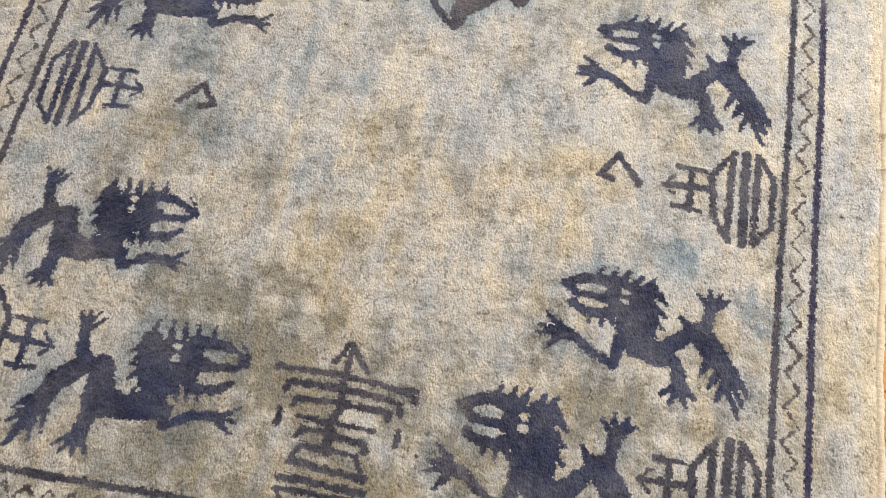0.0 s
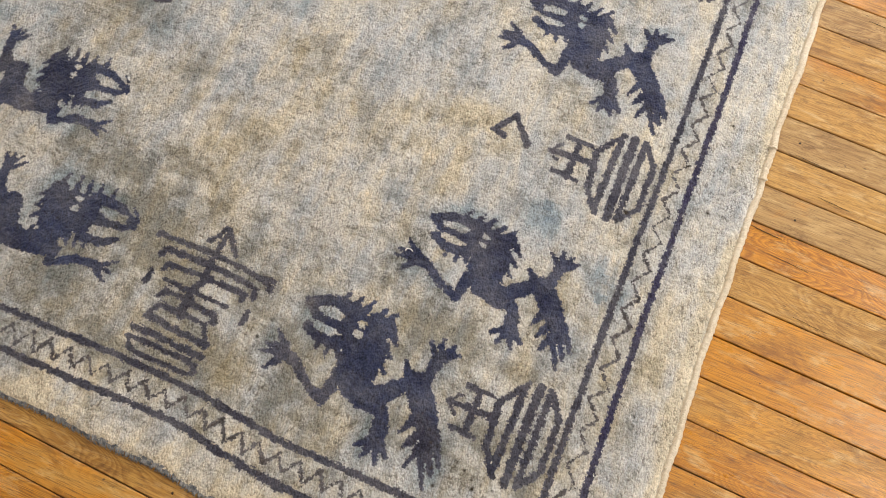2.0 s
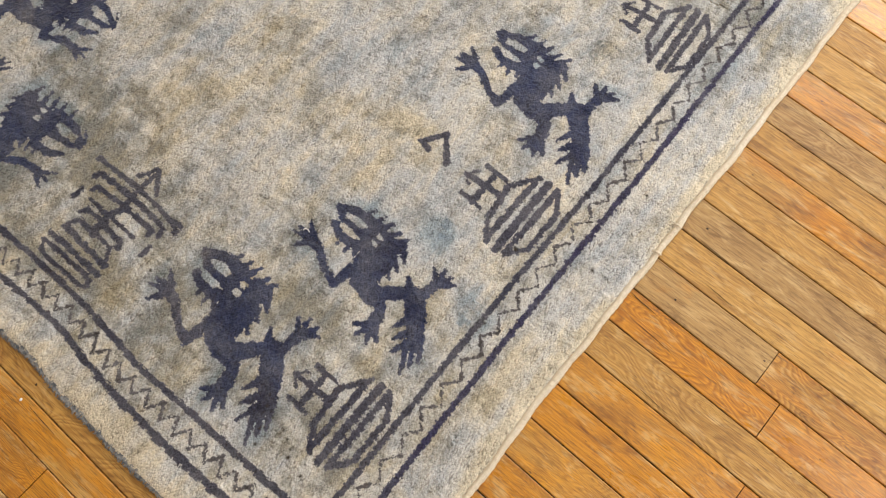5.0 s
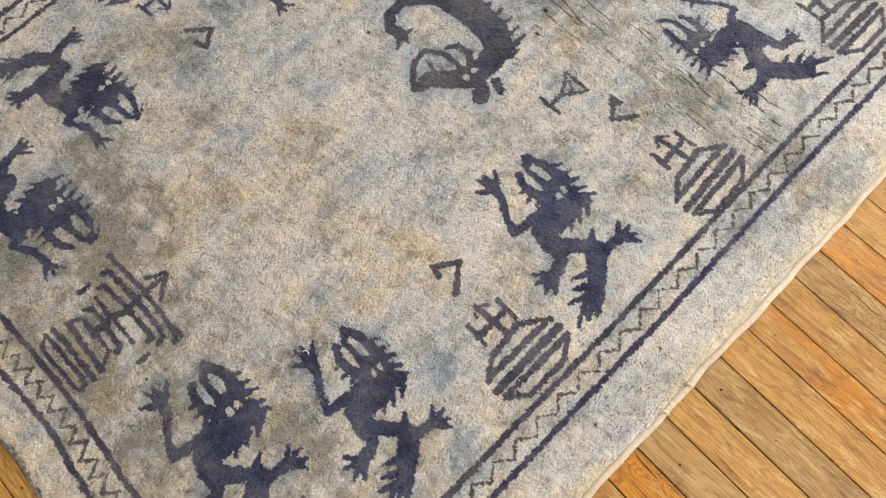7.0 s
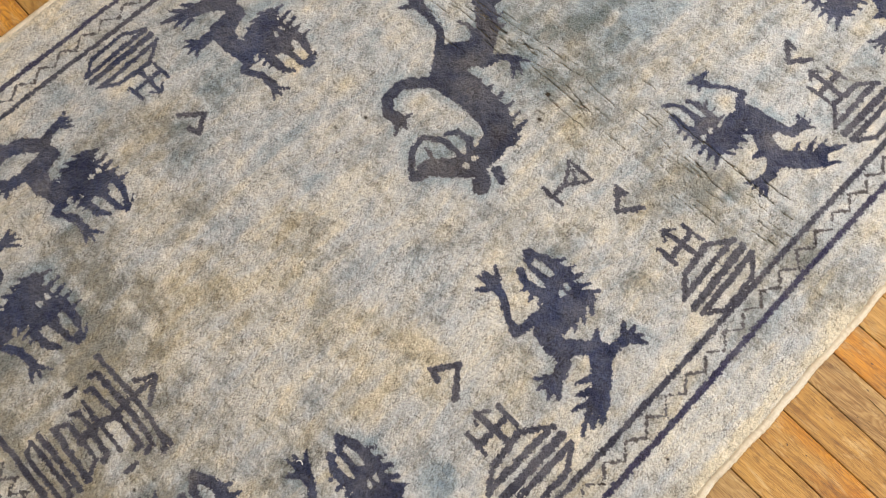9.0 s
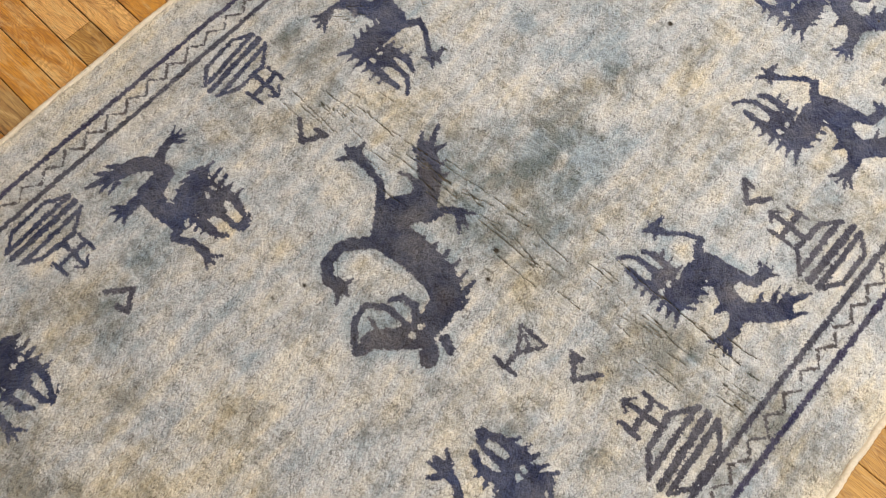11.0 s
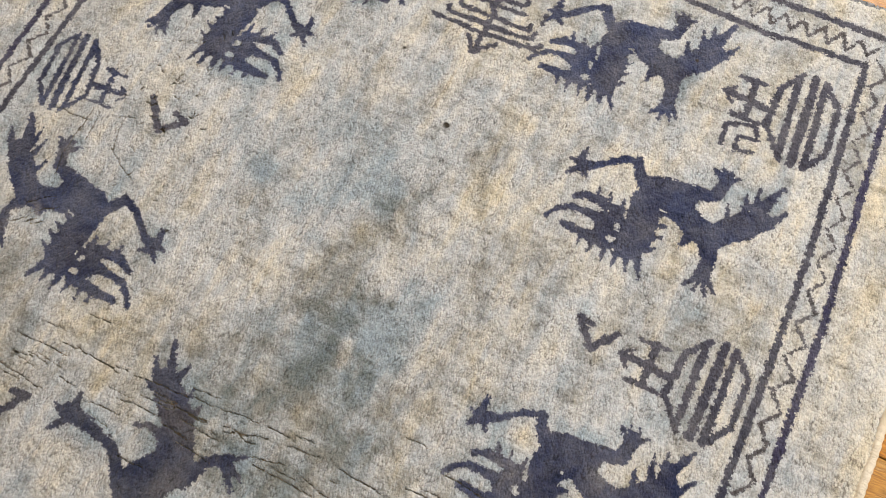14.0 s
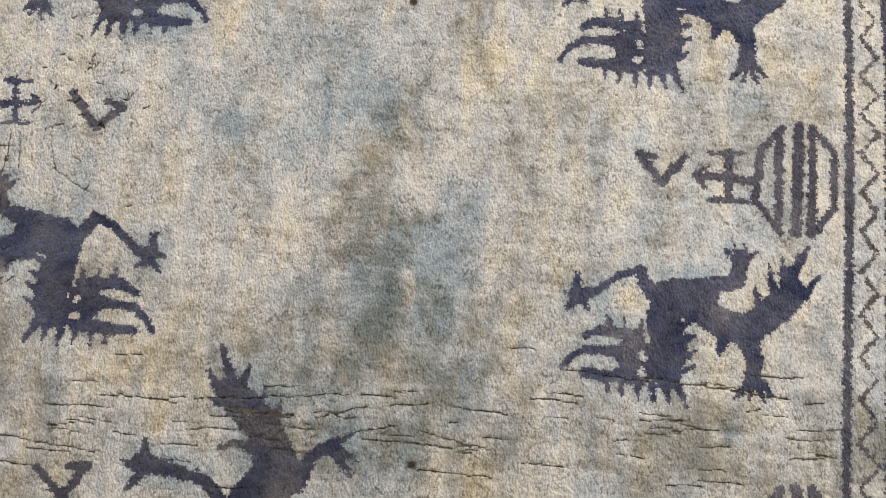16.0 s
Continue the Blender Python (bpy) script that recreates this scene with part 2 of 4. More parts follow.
SPECK = plain("white_paint_speck", (0.78, 0.76, 0.72), 0.6)


# ---- mesh helpers ----
def mesh_of(name, verts, faces, material, smooth=False):
    me = bpy.data.meshes.new(name)
    me.from_pydata(verts, [], faces)
    me.materials.append(material)
    if smooth:
        me.shade_smooth()
    return me


def box(verts, faces, x0, x1, y0, y1, z0, z1):
    k = len(verts)
    verts += [(x, y, z) for z in (z0, z1) for x, y in ((x0, y0), (x1, y0), (x1, y1), (x0, y1))]
    faces += [tuple(k + i for i in f) for f in ((3, 2, 1, 0), (4, 5, 6, 7), (0, 1, 5, 4), (1, 2, 6, 5), (2, 3, 7, 6), (3, 0, 4, 7))]


def boxes(name, material, *sizes, turn=0.0):
    verts, faces = [], []
    for size in sizes:
        box(verts, faces, *size)
    ob = new(name, mesh_of(name, verts, faces, material))
    ob.rotation_euler.z = turn
    return ob


def under(child, parent):
    child.parent = parent
    return child


# ---- room shell ----
X0, X1, Y0, Y1, TOP = ROOM
W = 0.15
tagged(boxes("wall_south", WALL_PAINT, (X0 - W, X1 + W, Y0 - W, Y0, -0.05, TOP), turn=FLOOR_TURN), "plain off-white painted wall", "wall", kind="structure")
tagged(boxes("wall_west", WALL_PAINT, (X0 - W, X0, Y0, Y1, -0.05, TOP), turn=FLOOR_TURN), "plain off-white painted wall", "wall", kind="structure")
tagged(boxes("wall_north", WALL_PAINT, (X0 - W, -1.0, Y1, Y1 + W, -0.05, TOP), (1.2, X1 + W, Y1, Y1 + W, -0.05, TOP),
             (-1.0, 1.2, Y1, Y1 + W, -0.05, 0.85), (-1.0, 1.2, Y1, Y1 + W, 2.35, TOP), turn=FLOOR_TURN), "off-white painted wall with a window opening", "wall", kind="structure")
tagged(boxes("wall_east", WALL_PAINT, (X1, X1 + W, Y0, -0.9, -0.05, TOP), (X1, X1 + W, 1.3, Y1, -0.05, TOP),
             (X1, X1 + W, -0.9, 1.3, -0.05, 0.85), (X1, X1 + W, -0.9, 1.3, 2.35, TOP), turn=FLOOR_TURN), "off-white painted wall with a window opening", "wall", kind="structure")
tagged(boxes("ceiling", CEILING_PAINT, (X0 - W, X1 + W, Y0 - W, Y1 + W, TOP, TOP + 0.12), turn=FLOOR_TURN), "plain white ceiling", "ceiling", kind="structure")
tagged(boxes("ground", plain("pale_outdoor_ground", (0.25, 0.24, 0.22), 0.95), (-60, 60, -60, 60, -0.6, -0.5)), "pale ground outside the room", "ground", kind="structure")

# ---- floor ----
PITCH = 0.0619
floor = boxes("floor", GAP_DIRT, (X0, X1, Y0, Y1, -0.05, -0.0195), turn=FLOOR_TURN)
tagged(floor, "worn honey-coloured oak strip floor with dark joints", "floor", kind="structure")


def board_mesh(material):
    """One metre of strip, 19 mm thick, with eased long edges and ends."""
    h, e, t = PITCH / 2 - 0.0008, 0.0013, 0.0010
    ring = [(-h, -0.019), (h, -0.019), (h, -t), (h - e, 0.0), (-h + e, 0.0), (-h, -t)]
    verts = [(x, y, z) for x in (0.0, 1.0) for y, z in ring]
    faces = [(i, i + 6, (i + 1) % 6 + 6, (i + 1) % 6) for i in range(6)] + [(0, 1, 2, 3, 4, 5), (11, 10, 9, 8, 7, 6)]
    me = mesh_of("board", verts, faces, material)
    return me


BOARDS = {tone: board_mesh(material) for tone, material in OAKS.items()}
# rows whose state is known; the rest fall as they may
TONES = {7: "mixed", 6: "grey", 5: "honey", 4: "honey", 3: "honey", 2: "grey", 1: "honey", 0: "grey", -1: "amber", -2: "honey", -3: "amber", -4: "amber", -5: "amber", -6: "mixed",
         -11: "honey", -12: "honey", -13: "amber", -14: "grey", 8: "honey", 9: "honey", 10: "amber"}
EDGES = {-11: (-0.25, 0.0), -12: (0.0, -0.25)}  # rows with an edge off the even spacing: lower, upper, in strips
# end joints that are known, by row number: x of the joint
JOINTS = {0: 0.590, -1: 0.632, -3: 0.657, -13: -0.083, -14: -0.178, 3: -1.075, 8: -1.05}
# the same where the rug hides a joint and the far part of the row runs on narrower
FAR_EDGES = {1: (0.0, 0.0), 2: (0.0, 0.0), 3: (0.0, 0.0), 4: (0.0, -0.10), 5: (-0.10, -0.15), 6: (-0.15, -0.17), 7: (-0.17, -0.185), 8: (-0.185, -0.18), 9: (-0.18, -0.09), 10: (-0.09, 0.0)}
ROW_ZERO = 0.0258  # middle of row 0 where the boards' own x axis is zero
rng = random.Random(4)
axis = Matrix.Rotation(FLOOR_TURN, 4, "Z")
for row in range(math.ceil((Y0 - ROW_ZERO) / PITCH + 0.5), math.floor((Y1 - ROW_ZERO) / PITCH + 0.5)):
    y = ROW_ZERO + row * PITCH
    cuts = [X0 - rng.random() * 0.6]
    known = JOINTS.get(row)
    while cuts[-1] < X1:
        step = rng.uniform(0.9, 1.9)
        nxt = cuts[-1] + step
        if known is not None and cuts[-1] < known and nxt > known - 0.35:
            nxt, known = known, None
        elif 0.30 < nxt < 0.85 and -8 < row < 8:
            nxt = 0.95 + rng.random() * 0.2
        elif -1.35 < nxt < -0.95 and 0 < row < 10:
            nxt = -0.85 + rng.random() * 0.3
        elif -0.75 < nxt < 0.1 and row < -10:
            nxt = 0.2 + rng.random() * 0.3
        if row in FAR_EDGES and cuts[-1] < -0.35 < nxt:
            nxt = -0.35
        cuts.append(nxt)
    cuts = [min(max(c, X0 + 0.002), X1 - 0.002) for c in cuts]
    for a, b in zip(cuts, cuts[1:]):
        if b - a < 0.03:
            continue
        tone = TONES.get(row) if a < 0.5 and b > -1.2 else None
        # boards west of the rug take the tone with painted glare
        if row in FAR_EDGES and b < -0.3 and a < -1.1:
            tone = "pale"
        ob = new("board", BOARDS[tone or rng.choice(("mixed", "honey", "amber", "grey", "mixed"))])
        low, high = EDGES.get(row, (0.0, 0.0)) if a < -0.36 or row not in FAR_EDGES else FAR_EDGES[row]
        tilt = Matrix.Rotation(rng.gauss(0, 0.0025), 4, "X")
        ob.matrix_world = axis @ Matrix.Translation((a + 0.0004, y + (low + high) * PITCH / 2, rng.uniform(-0.0006, 0.0003))) @ tilt @ Matrix.Diagonal((b - a - 0.0014, rng.uniform(0.988, 1.006) * (1 - low + high), 1, 1))
        ob.parent = floor
        ob.matrix_parent_inverse = axis.inverted()

# ---- rug ----
CELL = 0.0018
RX0, RX1, RY0, RY1 = -0.992, 0.366, -0.650, 1.378
NX, NY = round((RX1 - RX0) / CELL), round((RY1 - RY0) / CELL)
gx, gy = RX0 + (np.arange(NX) + 0.5) * CELL, RY0 + (np.arange(NY) + 0.5) * CELL
owner = np.zeros((NY, NX), np.int32)
rs = np.random.RandomState(7)
# knots sit in rows: every row of pile ends a little before or after the one below it
fuzz = rs.uniform(-0.0007, 0.0007, (NY, NX)) + np.kron(rs.uniform(-0.0016, 0.0016, (NY // 2 + 1, NX // 5 + 1)), np.ones((2, 5)))[:NY, :NX]


class Design:
    """Strokes in millimetres with a half width, as a weaver's cartoon; gaps are left in the ground colour."""

    def __init__(self):
        self.strokes = []

    def ink(self, *points):
        self.strokes.append((True, points))

    def spike(self, *points):
        self.strokes.append((True, points))

    def gap(self, *points):
        self.strokes.append((False, points))


def weave(design, number, x, y, xx=1.0, xy=0.0, yx=0.0, yy=1.0, slim=1.0):
    """Work a design into the knots, its origin at x, y and its axes turned, stretched or mirrored."""
    size = math.sqrt(abs(xx * yy - xy * yx))
    for on, points in design.strokes:
        laid = [(x + (xx * u + xy * v) / 1000, y + (yx * u + yy * v) / 1000, w * size * (slim if on else 2 - slim) / 1000) for u, v, w in points]
        for (ax, ay, aw), (bx, by, bw) in zip(laid, laid[1:]):
            reach = max(aw, bw) + 0.004
            i0, i1 = np.searchsorted(gx, [min(ax, bx) - reach, max(ax, bx) + reach])
            j0, j1 = np.searchsorted(gy, [min(ay, by) - reach, max(ay, by) + reach])
            if i0 == i1 or j0 == j1:
                continue
            px, py = gx[None, i0:i1] - ax, gy[j0:j1, None] - ay
            dx, dy = bx - ax, by - ay
            along = np.clip((px * dx + py * dy) / max(dx * dx + dy * dy, 1e-12), 0, 1)
            off = np.hypot(px - along * dx, py - along * dy) - (aw + (bw - aw) * along) + fuzz[j0:j1, i0:i1] + 0.0003
            view = owner[j0:j1, i0:i1]
            if on:
                view[(off < 0)] = number
            else:
                view[(off < 0) & (view == number)] = 0


def lion_design():
    d = Design()
    ink, spike, gap = d.ink, d.spike, d.gap
    ink((-75, 6, 7.4), (-53, 17, 7.4), (-30, 18, 10.1), (-13, 16, 12.9))
    ink((-80, 4, 7.4), (-63, -7, 7.4), (-37, -10, 7.2), (-17, -9, 11.0))
    ink((-68, -25, 7.2), (-50, -33, 7.1), (-27, -33, 9.0), (-9, -24, 12.1))
    ink((-9, 1, 18.4), (14, -3, 25.1), (20, -27, 30.9))
    ink((20, 1, 20.2), (31, 9, 13.2))
    spike((-41, 17, 6.4), (-32, 37, 2.8))
    spike((-23, 17, 6.2), (-13, 39, 2.6))
    spike((-6, 18, 7.4), (4, 38, 2.7))
    spike((12, 17, 7.4), (24, 35, 2.8))
    spike((25, 15, 7.2), (41, 36, 2.7))
    spike((38, 18, 7.8), (57, 0, 3.5))
    spike((36, -3, 8.3), (58, -19, 2.7))
    spike((36, -19, 7.1), (57, -40, 2.6))
    spike((33, -31, 7.1), (48, -53, 2.6))
    spike((-42, -36, 5.4), (-44, -48, 2.7))
    spike((-27, -37, 5.4), (-27, -50, 2.6))
    spike((-13, -36, 5.4), (-11, -46, 2.6))
    ink((20, -43, 29.4), (25, -66, 21.7), (45, -75, 17.8), (67, -79, 13.0))
    ink((54, -74, 13.9), (88, -42, 11.0), (100, -37, 13.9))
    spike((91, -30, 8.9), (78, -14, 3.5))
    ink((105, -36, 18.2), (131, -64, 16.1), (146, -88, 13.3))
    spike((142, -99, 7.5), (163, -144, 3.2))
    spike((150, -94, 8.3), (167, -127, 3.3))
    spike((152, -80, 8.3), (172, -111, 4.2))
    spike((119, -74, 7.5), (109, -95, 2.5))
    spike((131, -91, 7.6), (120, -110, 2.5))
    spike((141, -105, 6.7), (131, -128, 2.4))
    ink((112, -30, 11.1), (115, -9, 7.8), (118, 8, 10.6))
    spike((115, 7, 6.8), (99, 22, 3.5))
    spike((117, 13, 6.9), (115, 30, 3.4))
    spike((121, 13, 6.8), (131, 28, 3.5))
    spike((124, 9, 6.9), (142, 22, 3.4))
    ink((76, -85, 10.2), (83, -103, 11.0), (82, -116, 11.3))
    spike((77, -118, 6.8), (61, -131, 3.5))
    spike((80, -123, 6.7), (74, -141, 3.3))
    spike((86, -123, 6.7), (94, -141, 3.3))
    spike((90, -117, 7.8), (104, -129, 3.4))
    ink((1, -63, 9.5), (-5, -102, 7.8), (-30, -93, 6.1), (-61, -73, 7.1), (-80, -70, 11.7))
    spike((-82, -61, 6.4), (-101, -46, 2.7))
    spike((-89, -71, 7.2), (-110, -78, 2.7))
    spike((-83, -78, 7.2), (-95, -95, 2.7))
    spike((-87, -66, 7.4), (-108, -66, 2.7))
    gap((-59, 0, 4.6), (-32, 3, 5.1))
    gap((-57, -19, 4.0), (-31, -19, 4.4))
    gap((0, 6, 4.4), (3, 5, 4.5))
    gap((0, -8, 4.4), (4, -9, 4.6))
    return d


def maned_design():
    d = Design()
    ink, spike, gap = d.ink, d.spike, d.gap
    ink((38, 7, 15.6), (20, -27, 26.2), (5, -61, 19.8))
    ink((7, -15, 31.4), (-16, -12, 29.7))
    ink((-16, 15, 9.9), (-52, 17, 7.8), (-78, 5, 7.1), (-91, -1, 4.3))
    ink((-91, -1, 4.3), (-84, 13, 2.8), (-75, 21, 2.1))
    ink((-30, -15, 6.6), (-76, -10, 6.4), (-90, -4, 4.3))
    ink((-29, -44, 9.0), (-65, -40, 6.8), (-78, -29, 4.2))
    spike((39, 17, 5.9), (39, 36, 2.3))
    spike((16, 15, 5.9), (20, 37, 2.1))
    spike((-1, 18, 5.7), (3, 36, 2.2))
    spike((-17, 19, 5.9), (-15, 36, 2.2))
    spike((-38, 20, 5.7), (-36, 38, 2.1))
    spike((50, 0, 5.9), (58, -9, 2.1))
    spike((46, -15, 5.7), (54, -27, 2.1))
    spike((40, -31, 5.7), (50, -42, 2.1))
    spike((30, -46, 5.7), (40, -57, 2.1))
    spike((-15, -48, 5.5), (-19, -63, 2.0))
    spike((-26, -46, 5.5), (-31, -61, 2.1))
    spike((-40, -43, 5.7), (-43, -56, 2.1))
    ink((2, -66, 20.7), (44, -79, 16.4), (77, -74, 22.1))
    ink((77, -73, 20.7), (87, -33, 16.3))
    ink((127, 13, 7.9), (123, -9, 8.2), (109, -34, 12.7))
    spike((130, 14, 5.2), (141, 32, 2.2))
    spike((127, 17, 5.2), (128, 34, 2.2))
    spike((124, 17, 5.1), (115, 34, 2.2))
    spike((121, 12, 5.0), (105, 28, 2.2))
    ink((112, -35, 14.2), (136, -59, 15.3), (146, -89, 13.9), (157, -119, 7.6), (167, -144, 3.5))
    spike((135, -100, 6.3), (130, -123, 2.0))
    spike((146, -112, 6.2), (142, -133, 2.1))
    spike((161, -86, 6.4), (176, -100, 2.1))
    spike((162, -104, 6.4), (177, -119, 2.1))
    ink((82, -92, 10.6), (83, -120, 11.3))
    spike((79, -126, 6.3), (65, -139, 2.1))
    spike((84, -127, 6.0), (82, -144, 2.1))
    spike((89, -126, 6.2), (99, -143, 2.0))
    spike((92, -121, 5.5), (109, -134, 2.1))
    ink((-5, -57, 9.7), (-13, -91, 7.8))
    ink((-14, -94, 6.1), (-45, -75, 7.1), (-74, -73, 7.9))
    spike((-79, -77, 6.2), (-97, -90, 2.0))
    spike((-79, -72, 4.8), (-99, -57, 2.1))
    spike((-81, -74, 4.8), (-100, -75, 2.1))
    gap((-35, 4, 5.0), (-70, 1, 5.7))
    gap((-39, -28, 5.7), (-70, -22, 5.0))
    gap((5, 6, 4.2), (1, 7, 3.7))
    gap((3, -8, 5.0), (-1, -10, 4.2))
    gap((-8, -58, 3.5), (-14, -64, 4.1))
    return d


def leaping_design():
    d = Design()
    ink, spike, gap = d.ink, d.spike, d.gap
    ink((36, 74, 23.8), (66, 78, 23.9))
    ink((68, 89, 12.6), (106, 99, 7.9))
    ink((72, 60, 16.7), (106, 47, 17.9), (124, 43, 16.0))
    spike((95, 33, 8.6), (89, 15, 2.6))
    ink((107, 101, 9.6), (113, 119, 8.3), (113, 130, 10.0))
    spike((107, 126, 5.1), (95, 137, 2.6))
    spike((111, 130, 4.7), (105, 141, 1.9))
    spike((116, 130, 4.7), (117, 143, 2.0))
    spike((119, 127, 5.1), (129, 135, 2.7))
    ink((125, 49, 16.0), (153, 74, 19.2), (172, 92, 15.3), (185, 94, 7.0))
    spike((135, 70, 6.7), (127, 95, 1.9))
    spike((151, 89, 7.7), (144, 121, 1.8))
    spike((161, 104, 7.7), (158, 133, 1.9))
    ink((165, 104, 11.5), (176, 127, 6.4), (186, 146, 3.2))
    spike((186, 96, 6.4), (199, 114, 2.6))
    ink((120, 37, 13.5), (129, 11, 9.8), (128, -9, 10.4))
    spike((123, -14, 6.1), (109, -31, 2.4))
    spike((127, -16, 5.5), (123, -34, 1.8))
    spike((132, -16, 5.8), (140, -33, 1.8))
    spike((135, -11, 5.7), (148, -26, 2.4))
    ink((28, 57, 19.9), (35, 15, 21.8), (33, -13, 17.6))
    spike((47, 44, 6.4), (60, 50, 2.6))
    spike((49, 27, 5.1), (63, 33, 1.8))
    spike((52, 10, 5.1), (64, 17, 1.8))
    spike((49, -8, 5.1), (63, 0, 1.9))
    spike((45, -23, 6.1), (56, -47, 1.9))
    spike((33, -24, 6.4), (37, -45, 1.9))
    spike((18, -25, 6.1), (19, -46, 1.8))
    spike((1, -23, 5.8), (4, -44, 1.8))
    spike((-16, -21, 5.5), (-16, -42, 1.8))
    spike((-33, -20, 5.5), (-32, -37, 1.9))
    ink((-3, 4, 21.7), (2, -8, 19.2))
    ink((-59, 24, 5.1), (-42, 32, 6.4), (-21, 29, 7.7), (1, 25, 8.9))
    spike((-31, 32, 5.1), (-34, 48, 1.9))
    spike((-13, 30, 4.9), (-16, 46, 1.9))
    spike((2, 30, 5.7), (4, 45, 1.9))
    ink((-83, -16, 3.2), (-75, -4, 4.5), (-60, 7, 5.1), (-41, 9, 5.7), (-17, 7, 8.6))
    ink((-60, -19, 5.7), (-28, -20, 7.7), (2, -18, 11.5))
    gap((-55, 17, 3.2), (-29, 20, 4.5))
    gap((-69, -10, 3.2), (-48, -5, 4.5), (-25, -6, 4.5))
    gap((5, 9, 3.8), (7, 4, 3.1))
    gap((4, -12, 4.5), (6, -13, 4.3))
    ink((15, 79, 9.0), (3, 96, 7.7), (0, 106, 6.0), (-22, 98, 5.1), (-51, 75, 5.8), (-67, 69, 9.3))
    spike((-72, 77, 6.0), (-69, 94, 3.3))
    spike((-74, 70, 6.0), (-84, 71, 2.7))
    spike((-72, 62, 5.7), (-83, 51, 2.6))
    spike((-65, 62, 5.8), (-56, 55, 2.6))
    return d


def dragon_design():
    d = Design()
    ink, spike, gap = d.ink, d.spike, d.gap
    ink((-112, 145, 18.3), (-70, 110, 22.2), (-50, 65, 26.8), (-72, 25, 32.4))
    spike((-120, 140, 7.7), (-138, 164, 2.9))
    spike((-112, 157, 8.6), (-126, 191, 3.4))
    spike((-99, 155, 7.4), (-94, 174, 2.9))
    spike((-118, 132, 6.8), (-134, 137, 2.9))
    ink((-82, 87, 4.7), (-101, 91, 4.3), (-115, 85, 3.7))
    ink((-76, 23, 29.6), (-53, -6, 34), (2, -4, 30.6), (51, -6, 29.4), (86, -23, 25.6), (93, -60, 23.5), (93, -87, 20.9))
    ink((-98, 18, 10), (-126, 50, 7.6), (-174, 59, 8.6), (-199, 60, 13.4))
    spike((-198, 53, 7.7), (-212, 33, 2.9))
    spike((-203, 59, 7.7), (-221, 63, 3))
    spike((-197, 66, 7.7), (-199, 86, 3.4))
    ink((-28, 56, 11.4), (-14, 85, 6.2), (5, 95, 10.5))
    spike((6, 98, 6.1), (27, 111, 2.7))
    spike((10, 94, 6.4), (33, 85, 2.7))
    spike((7, 90, 6.3), (29, 69, 2.7))
    ink((-65, -32, 12.4), (-99, -70, 10.7), (-98, -105, 10.9), (-77, -126, 10.9), (-53, -122, 13.9))
    spike((-53, -124, 7.7), (-39, -144, 3.3))
    spike((-51, -122, 6), (-36, -124, 2.6))
    spike((-54, -118, 6.2), (-47, -100, 2.7))
    spike((-5, 5, 6.1), (-9, 27, 2.6))
    spike((16, 10, 7.1), (13, 34, 2.6))
    spike((37, 11, 7), (36, 37, 2.6))
    spike((59, 9, 7), (59, 36, 2.6))
    spike((80, 2, 6.8), (81, 29, 2.6))
    spike((100, -10, 8.5), (100, 24, 2.6))
    spike((111, -21, 6.7), (112, -4, 2.1))
    spike((-76, 129, 6.5), (-73, 151, 2.4))
    spike((-58, 118, 5.7), (-55, 138, 2.3))
    spike((-99, 118, 5.5), (-115, 120, 2.4))
    ink((93, -97, 23.5), (68, -126, 18.5), (46, -146, 17.9), (39, -159, 12.2))
    ink((70, -97, 5.9), (26, -98, 6.1), (-3, -117, 5.9), (2, -145, 6.3), (25, -170, 6.7), (40, -179, 8), (57, -152, 3.8))
    ink((77, -89, 6.8), (56, -67, 7.3), (33, -69, 6), (21, -87, 4.6))
    ink((43, -135, 4.9), (15, -128, 3.4))
    ink((94, -81, 12.6), (121, -96, 9.8))
    ink((128, -78, 10.9), (143, -83, 9))
    ink((125, -111, 16.8), (129, -116, 14.3))
    gap((85, -86, 5.4), (86, -84, 4.5))
    gap((85, -105, 5.4), (84, -105, 4.6))
    gap((115, -84, 2.9), (151, -97, 4))
    return d


